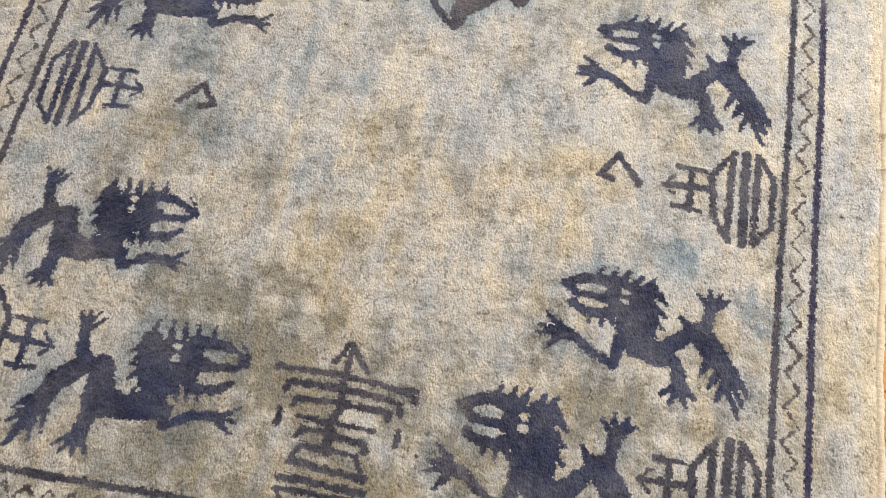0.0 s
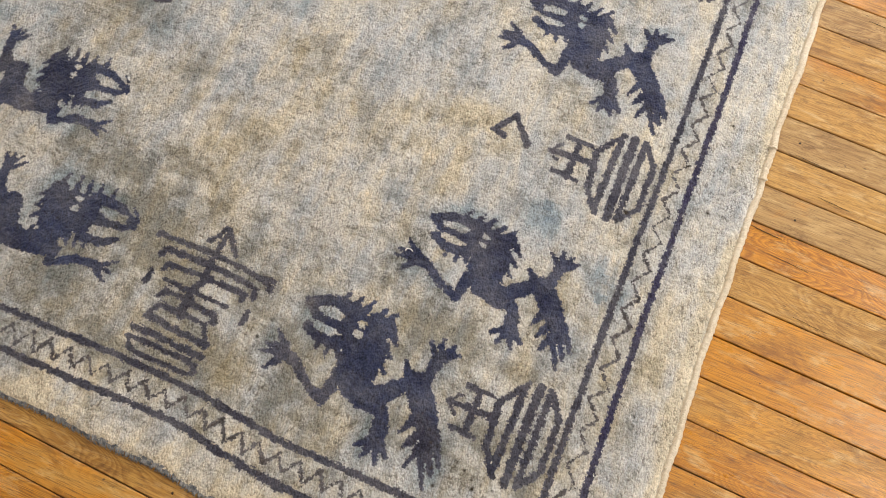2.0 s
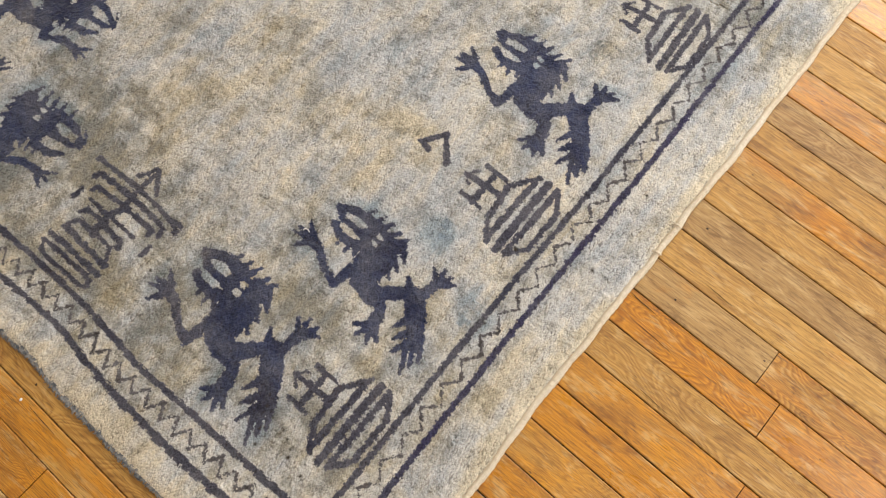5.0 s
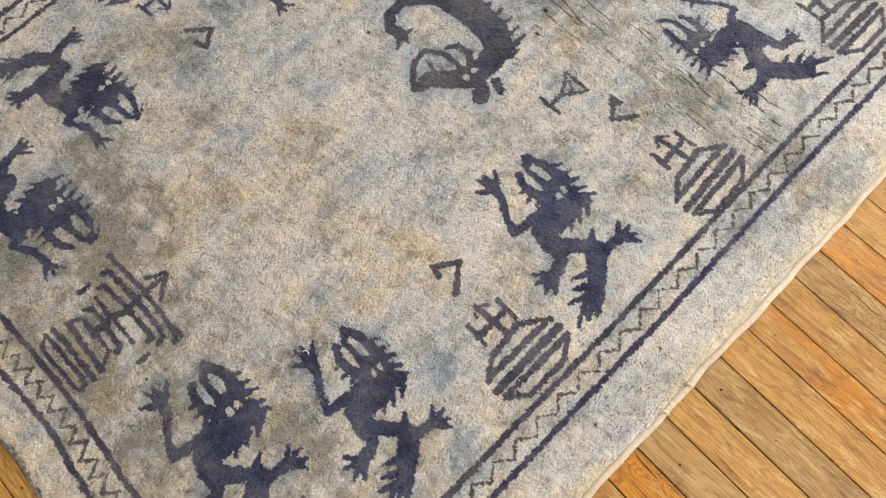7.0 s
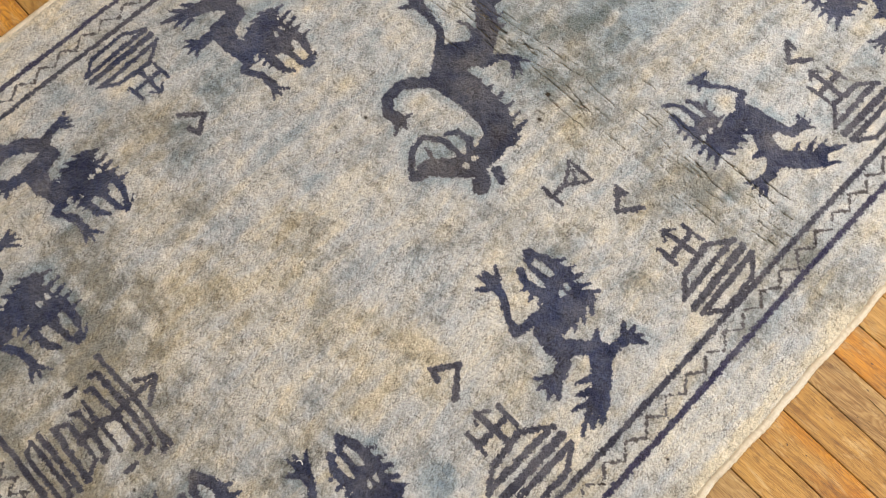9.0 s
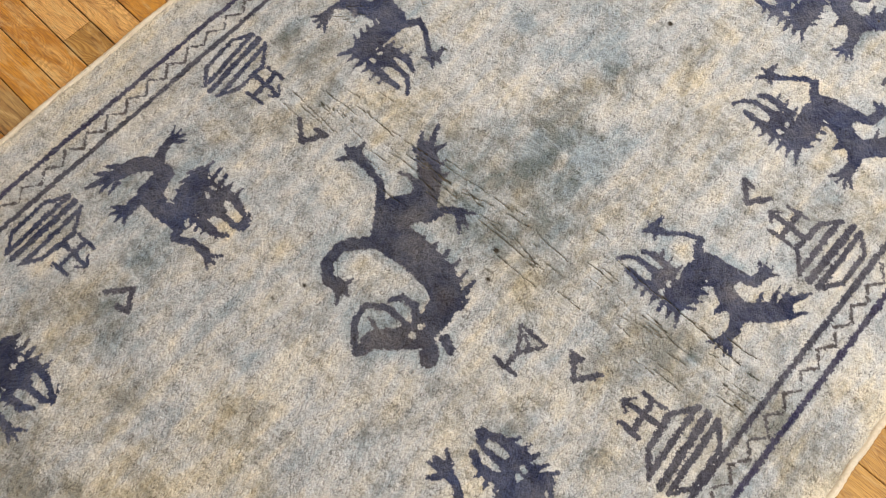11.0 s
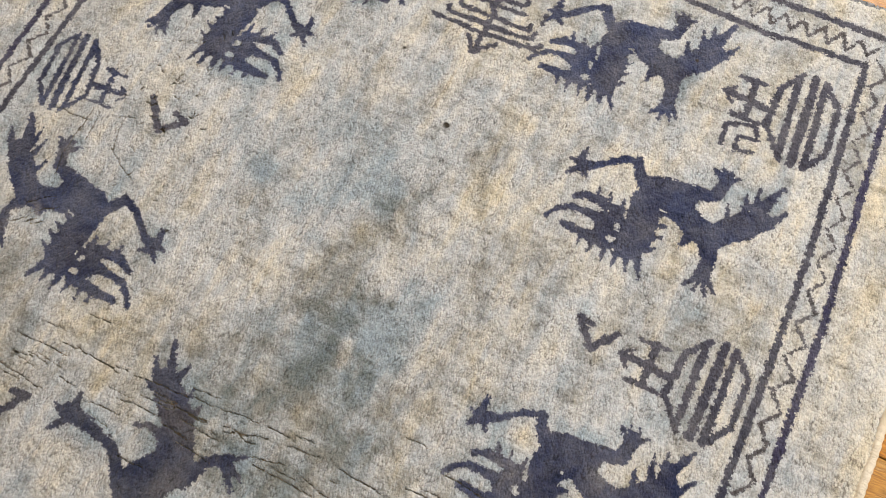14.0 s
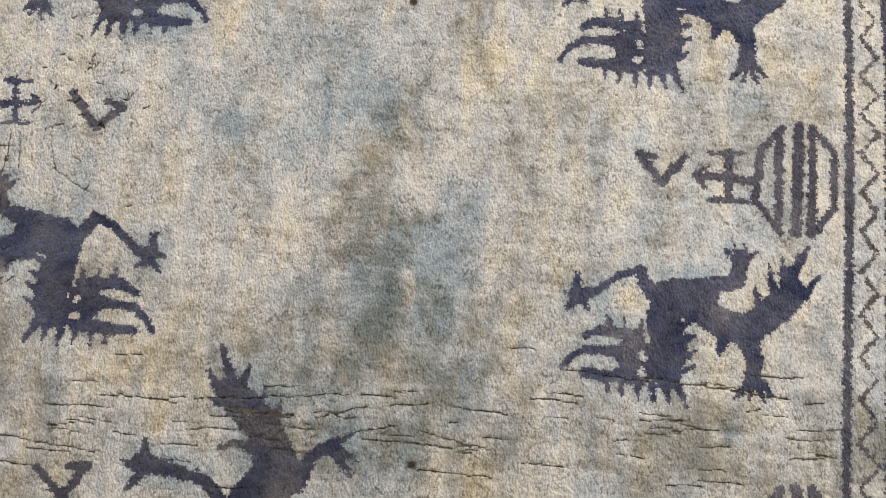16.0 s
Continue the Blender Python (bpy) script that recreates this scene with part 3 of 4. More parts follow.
def shou_design():
    d = Design()
    ink = d.ink
    ink((-14, 84, 3.4), (4, 111, 4.3), (32, 81, 3.8))
    ink((7, 108, 3.8), (5, 67, 4.7), (7, 28, 4.8), (1, 15, 4.6))
    ink((-82, 68, 5.2), (-61, 69, 3.7), (2, 70, 4.1), (50, 68, 4.1), (86, 63, 4.7), (98, 56, 5.3))
    ink((85, 67, 3.8), (99, 66, 3.9))
    ink((-66, 42, 4.5), (-63, 52, 4.2), (-32, 53, 4.5), (3, 53, 4.7), (47, 52, 4.1), (79, 48, 4.4), (82, 35, 4.1))
    ink((-53, 24, 3.7), (-49, 33, 3.9), (-3, 35, 4.1), (32, 35, 4.1), (69, 34, 4.4), (69, 24, 3.8))
    ink((-42, 11, 3.4), (-3, 10, 3.9), (28, 10, 3.6), (55, 9, 3.2))
    ink((-40, -13, 4), (-34, -2, 4.3), (1, -4, 4.3), (45, -8, 4.3), (48, -17, 4.7))
    ink((1, 15, 5.4), (0, -6, 6.8), (2, -26, 5.1))
    ink((-32, -23, 4.5), (3, -22, 4), (38, -25, 3.6), (53, -51, 4.3))
    ink((-32, -23, 3.8), (-43, -44, 3.8))
    ink((-41, -42, 4.2), (3, -46, 4.4), (53, -49, 4.7))
    ink((-49, -63, 4.7), (-11, -63, 4.2), (54, -66, 5.1))
    ink((-51, -77, 3.5), (-7, -76, 3.8), (50, -78, 3.8), (58, -86, 3.6), (50, -94, 2.8))
    ink((-48, -79, 3.8), (-42, -91, 3.5), (-28, -94, 3.5), (13, -93, 4), (47, -93, 3.5))
    ink((-67, 17, 3.8), (-68, 0, 4.5))
    ink((85, 14, 3.2), (83, -4, 3.4))
    return d


def medallion_design():
    d = Design()
    ink = d.ink
    ink((-45, 30, 4.3), (-15, 70, 4.3))
    ink((-45, 30, 5.6), (-40, -32, 4.9))
    ink((-40, -32, 4.5), (-18, -65, 4.2))
    ink((-18, 60, 5.2), (-21, -58, 5.3))
    ink((1, 69, 6.6), (0, -66, 6.1))
    ink((18, 69, 5.6), (15, -65, 4.8))
    ink((18, 69, 5.2), (40, 37, 4.3))
    ink((40, 37, 4.7), (39, -35, 4.7))
    ink((39, -35, 4.3), (15, -65, 4))
    ink((-107, 5, 4.3), (-44, 8, 5.9))
    ink((-96, 20, 2.6), (-111, 5, 3.4), (-97, -7, 2.9))
    ink((-92, 34, 4.3), (-54, 34, 3.3))
    ink((-74, 32, 5), (-74, -27, 5.2))
    ink((-96, -25, 3.8), (-60, -27, 3.9))
    return d


def path_design(*runs):
    d = Design()
    for run in runs:
        d.ink(*run)
    return d


def mark_design(width, *points):
    return path_design([(x, y, width) for x, y in points])


pieces = []  # name, label, material of each woven part; its number is its place here plus one


def piece(name, label, material, *laid):
    pieces.append((name, label, material))
    for design, *where in laid:
        weave(design, len(pieces), *where)


# frame lines and zigzags
RIGHT_IN = ((0.224, -0.564), (0.227, -0.2), (0.234, 0.1), (0.237, 0.48), (0.241, 0.67), (0.244, 0.85), (0.243, 0.98), (0.236, 1.14), (0.230, 1.279))
LEFT_IN = ((-0.850, -0.554), (-0.851, -0.2), (-0.845, 0.2), (-0.840, 0.45), (-0.836, 0.76), (-0.83, 1.287))
LOW_IN = ((-0.850, -0.554), (-0.6, -0.552), (-0.35, -0.547), (-0.235, -0.5505), (-0.12, -0.564), (0.03, -0.564), (0.224, -0.565))
HIGH_IN = ((-0.83, 1.287), (-0.05, 1.281), (0.09, 1.273), (0.230, 1.279))
RIGHT_OUT = ((0.271, -0.614), (0.272, -0.2), (0.279, 0.15), (0.280, 0.5), (0.284, 0.68), (0.287, 0.9), (0.279, 1.09), (0.270, 1.33))
LEFT_OUT = ((-0.897, -0.604), (-0.897, 0.0), (-0.892, 0.2), (-0.882, 0.64), (-0.88, 1.338))
LOW_OUT = ((-0.897, -0.604), (-0.66, -0.601), (-0.42, -0.599), (-0.32, -0.596), (-0.25, -0.596), (-0.2, -0.604), (-0.12, -0.613), (0.0, -0.616), (0.271, -0.615))
HIGH_OUT = ((-0.88, 1.338), (0.05, 1.332), (0.27, 1.330))


def line(points, width):
    return [(x * 1000, y * 1000, width) for x, y in points]


def zigzag(inner, outer, upright, start, end, first, period, lean, width):
    """A toothed line midway between two frame lines; first is where an outer tooth stands, lean moves the inner teeth along."""
    a, b = (1, 0) if upright else (0, 1)
    inner, outer = sorted(inner, key=lambda p: p[a]), sorted(outer, key=lambda p: p[a])
    k0, k1 = math.ceil((start - first) / period * 2), math.floor((end - first) / period * 2)
    run = []
    for k in range(k0, k1 + 1):
        at = first + (k + (lean if k % 2 else 0)) * period / 2 + rs.uniform(-0.0015, 0.0015)
        near, far = (np.interp(at, [p[a] for p in line], [p[b] for p in line]) for line in (inner, outer))
        across = near + (far - near) * ((0.29 if k % 2 else 0.71) + rs.uniform(-0.03, 0.03))
        run.append((across, at) if upright else (at, across))
    return path_design([(x * 1000, y * 1000, width * rs.uniform(0.85, 1.15)) for x, y in run])


piece("inner_border_line", "slate-brown woven frame line", LINE_WOOL, (path_design(*[line(run, 4.9) for run in (RIGHT_IN, LEFT_IN, LOW_IN, HIGH_IN)]), 0, 0))
for label, material, run in (("violet-blue woven frame line", OUTER_WOOL, RIGHT_OUT), ("violet-blue woven frame line", OUTER_WOOL, LEFT_OUT),
                             ("slate-brown woven frame line", LINE_WOOL, LOW_OUT), ("slate-brown woven frame line", LINE_WOOL, HIGH_OUT)):
    piece("outer_border_line", label, material, (path_design(line(run, 5.0)), 0, 0))
for design in (zigzag(RIGHT_IN, RIGHT_OUT, True, -0.6, 1.31, -0.513, 0.0446, 0.0, 2.2), zigzag(LEFT_IN, LEFT_OUT, True, -0.59, 1.32, 0.456, 0.0458, 0.0, 2.2),
               zigzag(LOW_IN, LOW_OUT, False, -0.88, 0.25, -0.300, 0.0292, 0.06, 2.3), zigzag(HIGH_IN, HIGH_OUT, False, -0.86, 0.25, 0.134, 0.0267, -0.1, 2.3)):
    piece("zigzag_line", "thin brown woven zigzag", ZIGZAG_WOOL, (design, 0, 0))

LION, MANED_LION, LEAPING, MEDALLION, SHOU = lion_design(), maned_design(), leaping_design(), medallion_design(), shou_design()
for where in ((-0.083, -0.387, 0.99, 0.01, -0.04, 1.07), (0.027, -0.203, 0.97, 0.01, -0.02, 0.91), (0.034, 0.196, 1.0, 0.0, 0.0, 1.0),
              (-0.633, 0.202, -0.99, 0.0, 0.07, 1.02), (-0.647, -0.191, -0.96, 0.06, 0.0, 0.95), (-0.530, -0.377, -1.01, 0.08, -0.02, 1.01)):
    piece("woven_figure", "indigo woven figure with ragged edges", INDIGO, (MANED_LION if where[0] < -0.3 else LION, *where))
for where in ((0.021, 0.558, 0.95, 0.0, -0.01, 0.93), (0.005, 0.910, 0.99, -0.01, 0.0, 1.0), (-0.116, 1.115, 0.95, -0.07, 0.03, 0.99),
              (-0.597, 0.571, -1.04, 0.0, 0.07, 0.98), (-0.578, 0.939, -0.99, 0.06, 0.06, 0.99), (-0.48, 1.12, -1.0, 0.0, 0.0, 1.0)):
    piece("woven_figure", "long-bodied indigo woven figure with ragged edges", INDIGO, (LEAPING, *where))
piece("woven_figure", "large brown-black woven figure with ragged edges", BROWN_INDIGO, (dragon_design(), -0.303, 0.346, 1.0, 0.0, 0.0, 1.0, 0.95))
for where in ((0.173, -0.436, 0.96, 0, 0, 0.98), (0.176, -0.038), (0.190, 0.373, 0.98, -0.06, 0.03, 0.96), (0.187, 0.769, 0.99, -0.03, -0.01, -0.89), (0.179, 1.164, 0.99, 0.04, -0.04, -0.99),
              (-0.803, -0.404, -1, 0, 0, 1), (-0.793, -0.028, -0.94, 0, -0.03, 0.97), (-0.783, 0.394, -0.95, -0.08, -0.04, 0.96), (-0.781, 0.807, -0.88, 0.14, -0.03, -0.87), (-0.78, 1.16, -0.95, 0, 0, -1)):
    blue = where[0] < 0
    piece("woven_medallion", "striped octagonal " + ("indigo" if blue else "slate-brown") + " woven medallion with a small sign", INDIGO if blue else LINE_WOOL, (MEDALLION, *(*where, 1, 0, 0, 1)[:6], 0.96 if blue else 1.06))
piece("woven_sign", "barred woven sign with an arrow-shaped top", LINE_WOOL, (SHOU, -0.318, -0.441, 1.0, 0.0, 0.0, 1.0, 1.14))
piece("woven_sign", "barred woven sign with an arrow-shaped top", LINE_WOOL, (SHOU, -0.274, 1.168, 0.9, 0, 0, -0.85, 1.14))
for points in (((-7, -38), (-24, -34), (-1, 0), (31, -39)), ((-1, 381), (-17, 381), (9, 350), (34, 381)), ((32, 784), (15, 787), (40, 755), (65, 785)),
               ((-633, -27), (-604, 4), (-581, -25), (-601, -31)), ((-617, 393), (-585, 365), (-562, 400), (-581, 398)), ((-646, 821), (-613, 779), (-583, 807), (-603, 812))):
    piece("woven_hook", "small dark woven hook mark", LINE_WOOL, (mark_design(5.2, *points), 0, 0))
piece("woven_goblet", "small dark woven goblet mark", LINE_WOOL,
      (mark_design(3.8, (-102, 363), (-55, 362), (-80, 326), (-102, 363)), 0, 0), (mark_design(3.2, (-88, 355), (-70, 345), (-74, 337)), 0, 0),
      (mark_design(4.6, (-80, 326), (-81, 300)), 0, 0), (mark_design(4.2, (-101, 299), (-61, 299)), 0, 0))
piece("woven_fret", "small dark woven fret mark", LINE_WOOL, (mark_design(3.6, (91, 1085), (88, 1115), (125, 1129), (133, 1109), (109, 1105), (110, 1084), (132, 1089)), 0, 0))

# knots: heights, clefts, dye and soil at every corner
vx, vy = RX0 + np.arange(NX + 1) * CELL, RY0 + np.arange(NY + 1) * CELL
PX, PY = np.meshgrid(vx, vy)


def smooth_noise(step, seed):
    """Soft random field with bumps about step metres wide."""
    r = np.random.RandomState(seed)
    nx, ny = int((RX1 - RX0) / step) + 3, int((RY1 - RY0) / step) + 3
    g = r.uniform(-1, 1, (ny, nx))
    u, v = (PX - RX0) / step, (PY - RY0) / step
    i, j = u.astype(int), v.astype(int)
    fu, fv = u - i, v - j
    fu, fv = fu * fu * (3 - 2 * fu), fv * fv * (3 - 2 * fv)
    return (g[j, i] * (1 - fu) + g[j, i + 1] * fu) * (1 - fv) + (g[j + 1, i] * (1 - fu) + g[j + 1, i + 1] * fu) * fv


PZ = 0.0078 + 0.0005 * smooth_noise(0.012, 1) + 0.0009 * smooth_noise(0.035, 2) + 0.0008 * smooth_noise(0.3, 3) + 0.0007 * smooth_noise(0.0048, 5) + rs.normal(0, 0.00032, PX.shape)
edge = np.minimum(np.minimum(PX - RX0, RX1 - PX), np.minimum(PY - RY0, RY1 - PY))
PZ -= 0.0032 * np.clip(1 - edge / 0.012, 0, 1) ** 2
soil = np.zeros_like(PX)


slip = np.zeros((2, *PX.shape))


def cleft(x, y, length, turn, depth):
    """A narrow parting of the pile, depth in millimetres."""
    r = np.random.RandomState(int((x * 7 + y * 13 + 40) * 1000) % 99991)
    n = max(4, int(length / 0.006))
    wander = np.cumsum(r.normal(0, 0.0007, n + 1))
    c, s = math.cos(turn), math.sin(turn)
    for k in range(n):
        (ax, ay), (bx, by) = ((x + c * length * q / n - s * wander[q], y + s * length * q / n + c * wander[q]) for q in (k, k + 1))
        i0, i1 = np.searchsorted(vx, [min(ax, bx) - 0.004, max(ax, bx) + 0.004])
        j0, j1 = np.searchsorted(vy, [min(ay, by) - 0.004, max(ay, by) + 0.004])
        px, py, dx, dy = PX[j0:j1, i0:i1] - ax, PY[j0:j1, i0:i1] - ay, bx - ax, by - ay
        along = np.clip((px * dx + py * dy) / (dx * dx + dy * dy), 0, 1)
        off = np.hypot(px - along * dx, py - along * dy)
        near = off < 0.0030
        pull = np.where(near, off * (0.62 - 0.055 * depth), 0.0)
        fx, fy = px - along * dx, py - along * dy
        slip[0][j0:j1, i0:i1] -= np.where(near, fx / np.maximum(off, 1e-6) * pull, 0) * (slip[0][j0:j1, i0:i1] == 0)
        slip[1][j0:j1, i0:i1] -= np.where(near, fy / np.maximum(off, 1e-6) * pull, 0) * (slip[1][j0:j1, i0:i1] == 0)
        PZ[j0:j1, i0:i1] -= 0.0006 * near * (off < 0.0018)
        mx, my = gx[None, i0:i1 - 1] - ax, gy[j0:j1 - 1, None] - ay
        along = np.clip((mx * dx + my * dy) / (dx * dx + dy * dy), 0, 1)
        owner[j0:j1 - 1, i0:i1 - 1][np.hypot(mx - along * dx, my - along * dy) < 0.5 * CELL] = -1


for _ in range(48):
    x = rs.uniform(-0.64, 0.2)
    cleft(x, rs.normal(0.470, 0.030) + 0.02 * (x + 0.35), rs.uniform(0.012, 0.05), rs.normal(0.0, 0.06), rs.uniform(2.5, 5))
# fine crazing of the pile where the rug has been folded
for _ in range(60):
    cleft(rs.normal(-0.625, 0.045), rs.normal(0.83, 0.06), rs.uniform(0.005, 0.013), rs.uniform(0, math.pi), 2.5)
# bare patch on one figure's hind leg, its pile lying in ridges
bald = np.hypot((gx[None, :] + 0.706) / 0.021, (gy[:, None] - 0.590) / 0.017) + fuzz * 90 < 1
owner[bald & (owner > 0)] = 0
for k in range(5):
    cleft(-0.722 + 0.007 * k, 0.581 + 0.002 * k, 0.016, 0.75, 3.2)
WEFT_CLEFTS = (
    (-0.622, 0.461, 0.078, 0.03, 6), (-0.559, 0.477, 0.095, 0.04, 7), (-0.418, 0.470, 0.075, 0.01, 7), (-0.426, 0.486, 0.050, 0.04, 6), (-0.319, 0.479, 0.038, 0.00, 6), (-0.318, 0.470, 0.056, 0.21, 5),
    (-0.273, 0.459, 0.043, 0.19, 6), (-0.239, 0.489, 0.043, 0.05, 5), (-0.207, 0.467, 0.081, -0.14, 6), (-0.172, 0.494, 0.060, -0.02, 6), (-0.667, 0.424, 0.116, -0.03, 6), (-0.540, 0.438, 0.026, -0.11, 6),
    (-0.488, 0.429, 0.044, 0.09, 6), (-0.459, 0.448, 0.056, 0.04, 6), (-0.389, 0.443, 0.037, 0.03, 6), (-0.267, 0.454, 0.098, -0.01, 6), (-0.215, 0.427, 0.090, -0.01, 5), (-0.662, 0.396, 0.039, 0.00, 5),
)
RIGHT_CLEFTS = (
    (-0.420, 0.391, 0.037, 0.05, 6), (-0.581, 0.452, 0.039, -0.08, 4), (-0.271, 0.498, 0.037, 0.00, 5), (-0.054, 0.542, 0.089, -0.02, 5), (0.029, 0.541, 0.153, -0.07, 7.2), (0.025, 0.497, 0.050, 0.02, 6),
    (0.031, 0.484, 0.027, -0.04, 6), (0.136, 0.513, 0.016, 0.46, 5), (0.141, 0.552, 0.052, 0.00, 6), (0.193, 0.525, 0.023, 0.13, 5), (0.199, 0.478, 0.028, -0.04, 5), (0.037, 0.489, 0.035, -0.03, 5),
    (-0.116, 0.562, 0.030, -0.03, 4), (-0.370, 0.490, 0.087, 0.07, 5), (-0.373, 0.460, 0.057, -0.04, 5),
)
LEFT_CLEFTS = (
    (-0.715, 0.772, 0.039, -1.44, 6), (-0.703, 0.768, 0.043, -1.46, 6), (-0.717, 0.697, 0.036, -1.29, 6), (-0.715, 0.741, 0.036, -1.54, 5), (-0.666, 0.769, 0.042, -1.33, 4), (-0.656, 0.728, 0.061, -0.53, 4),
    (-0.718, 0.612, 0.041, 0.65, 5), (-0.703, 0.601, 0.038, 0.65, 4),
    (-0.766, 0.749, 0.060, 0.08, 4),
)
for x, y, length, turn, depth in WEFT_CLEFTS + RIGHT_CLEFTS + LEFT_CLEFTS:
    cleft(x, y, length, turn, depth - (1.5 if x < -0.4 else 0.0))


def spot(array, x, y, radius, amount, stretch=1.0):
    array += amount * np.exp(-(((PX - x) / radius) ** 2 + ((PY - y) / (radius * stretch)) ** 2))


for x, y, radius in ((-0.210, 0.431, 0.0042), (-0.189, 0.386, 0.0034), (-0.252, 0.955, 0.0042), (-0.401, 0.189, 0.003), (-0.36, 1.04, 0.0026), (0.20, -0.085, 0.003), (0.262, 0.02, 0.002), (-0.206, -0.452, 0.0022), (0.305, 0.11, 0.002), (0.31, -0.04, 0.0022), (-0.52, 0.66, 0.002), (0.02, 1.19, 0.0022)):
    spot(soil, x, y, radius, 2.2, 0.8)
# crumbs of dirt in one corner and under the barred sign
for _ in range(22):
    spot(soil, rs.normal(0.14, 0.045), rs.normal(-0.505, 0.018), rs.uniform(0.0012, 0.0022), rs.uniform(0.7, 1.4))
for _ in range(8):
    spot(soil, rs.normal(-0.21, 0.02), rs.normal(-0.45, 0.02), rs.uniform(0.001, 0.002), rs.uniform(0.5, 1.0))
soil = np.clip(soil, 0, 1)
dye, worn = np.zeros_like(PX), np.zeros_like(PX)
# dye patches of the ground: x, y, radius, strength
BLUE = (
    (-0.75, -0.12, 0.039, 0.2), (-0.83, -0.13, 0.026, 0.1), (-0.60, -0.06, 0.036, 0.1), (-0.58, -0.31, 0.044, 0.12), (-0.46, -0.33, 0.039, 0.1), (-0.50, -0.48, 0.029, 0.16),
    (-0.60, -0.53, 0.037, 0.08), (-0.27, 0.05, 0.041, 0.07), (-0.09, -0.31, 0.034, 0.09), (-0.13, -0.36, 0.026, 0.07), (0.10, -0.14, 0.018, 0.16), (0.20, -0.20, 0.023, 0.08),
    (-0.35, -0.10, 0.051, 0.05), (-0.29, -0.17, 0.043, 0.08), (-0.14, -0.16, 0.038, 0.06), (0.10, -0.14, 0.037, 0.09), (-0.16, -0.52, 0.029, 0.14), (-0.16, -0.48, 0.022, 0.08),
    (0.20, -0.22, 0.050, 0.11), (0.09, -0.14, 0.024, 0.14), (-0.60, -0.12, 0.064, 0.08), (-0.20, -0.01, 0.049, 0.05), (0.17, -0.09, 0.035, 0.04),
)
FAR_BLUE = (
    (-0.64, 0.07, 0.051, 0.2), (-0.73, 0.07, 0.042, 0.12), (-0.72, 0.29, 0.055, 0.16), (-0.80, -0.16, 0.035, 0.1), (-0.23, 0.61, 0.061, 0.12), (-0.30, 0.62, 0.053, 0.08),
    (-0.10, 0.07, 0.051, 0.06), (0.19, 0.30, 0.033, 0.06), (-0.56, -0.02, 0.058, 0.05), (-0.38, 0.90, 0.043, 0.12), (-0.29, 0.83, 0.057, 0.12), (-0.36, 0.77, 0.048, 0.1),
    (-0.38, 0.71, 0.032, 0.05), (-0.22, 0.58, 0.058, 0.16), (-0.22, 0.65, 0.038, 0.12), (-0.19, 0.71, 0.030, 0.08), (-0.45, 0.79, 0.019, 0.13), (-0.31, 0.48, 0.051, 0.1),
    (0.14, 0.85, 0.020, 0.16), (0.03, 0.70, 0.020, 0.2), (0.14, 0.71, 0.024, 0.12), (-0.70, 0.48, 0.057, 0.06), (-0.04, 0.71, 0.029, 0.06),
)
CREAM = (
    (-0.61, -0.09, 0.031, -0.12), (-0.55, -0.14, 0.034, -0.1), (-0.35, 0.01, 0.036, -0.1), (-0.08, -0.11, 0.051, -0.09), (-0.21, -0.51, 0.028, -0.1), (-0.64, -0.36, 0.032, -0.06),
    (-0.38, -0.23, 0.057, -0.05), (-0.03, -0.06, 0.052, -0.08), (-0.50, -0.17, 0.054, -0.05), (-0.07, -0.04, 0.042, -0.12), (-0.33, -0.15, 0.059, -0.08), (-0.34, -0.26, 0.048, -0.08),
    (-0.74, -0.08, 0.035, -0.14), (-0.11, 0.66, 0.055, -0.1), (-0.32, 0.30, 0.049, -0.14), (-0.14, 0.41, 0.047, -0.09), (-0.33, 0.10, 0.055, -0.09),
)
FAR_CREAM = (
    (-0.31, -0.07, 0.053, -0.08), (-0.12, -0.05, 0.049, -0.08), (-0.31, -0.17, 0.043, -0.06), (-0.10, 0.67, 0.036, -0.18), (-0.37, 0.68, 0.039, -0.13), (-0.23, 0.74, 0.025, -0.14),
    (-0.55, 0.52, 0.046, -0.1), (-0.16, 1.02, 0.051, -0.08), (-0.17, 0.86, 0.056, -0.07), (-0.25, 1.11, 0.053, -0.09), (-0.51, 0.36, 0.042, -0.1), (0.12, 0.94, 0.038, -0.08),
    (0.24, 0.89, 0.029, -0.06), (-0.41, 0.55, 0.038, -0.08), (0.02, 0.63, 0.021, -0.16), (-0.47, 0.97, 0.073, -0.07),
)
BLEED = (
    (0.12, 0.49, 0.01, 0.08), (0.15, 0.49, 0.01, 0.08), (0.20, 0.47, 0.01, 0.06), (0.12, 0.85, 0.02, 0.07), (0.20, -0.18, 0.01, 0.13), (0.21, -0.23, 0.01, 0.13),
    (0.10, -0.14, 0.01, 0.11), (-0.12, -0.19, 0.02, 0.12), (-0.46, 0.80, 0.02, 0.04), (-0.45, 0.79, 0.02, 0.03), (0.09, -0.15, 0.02, 0.12),
)
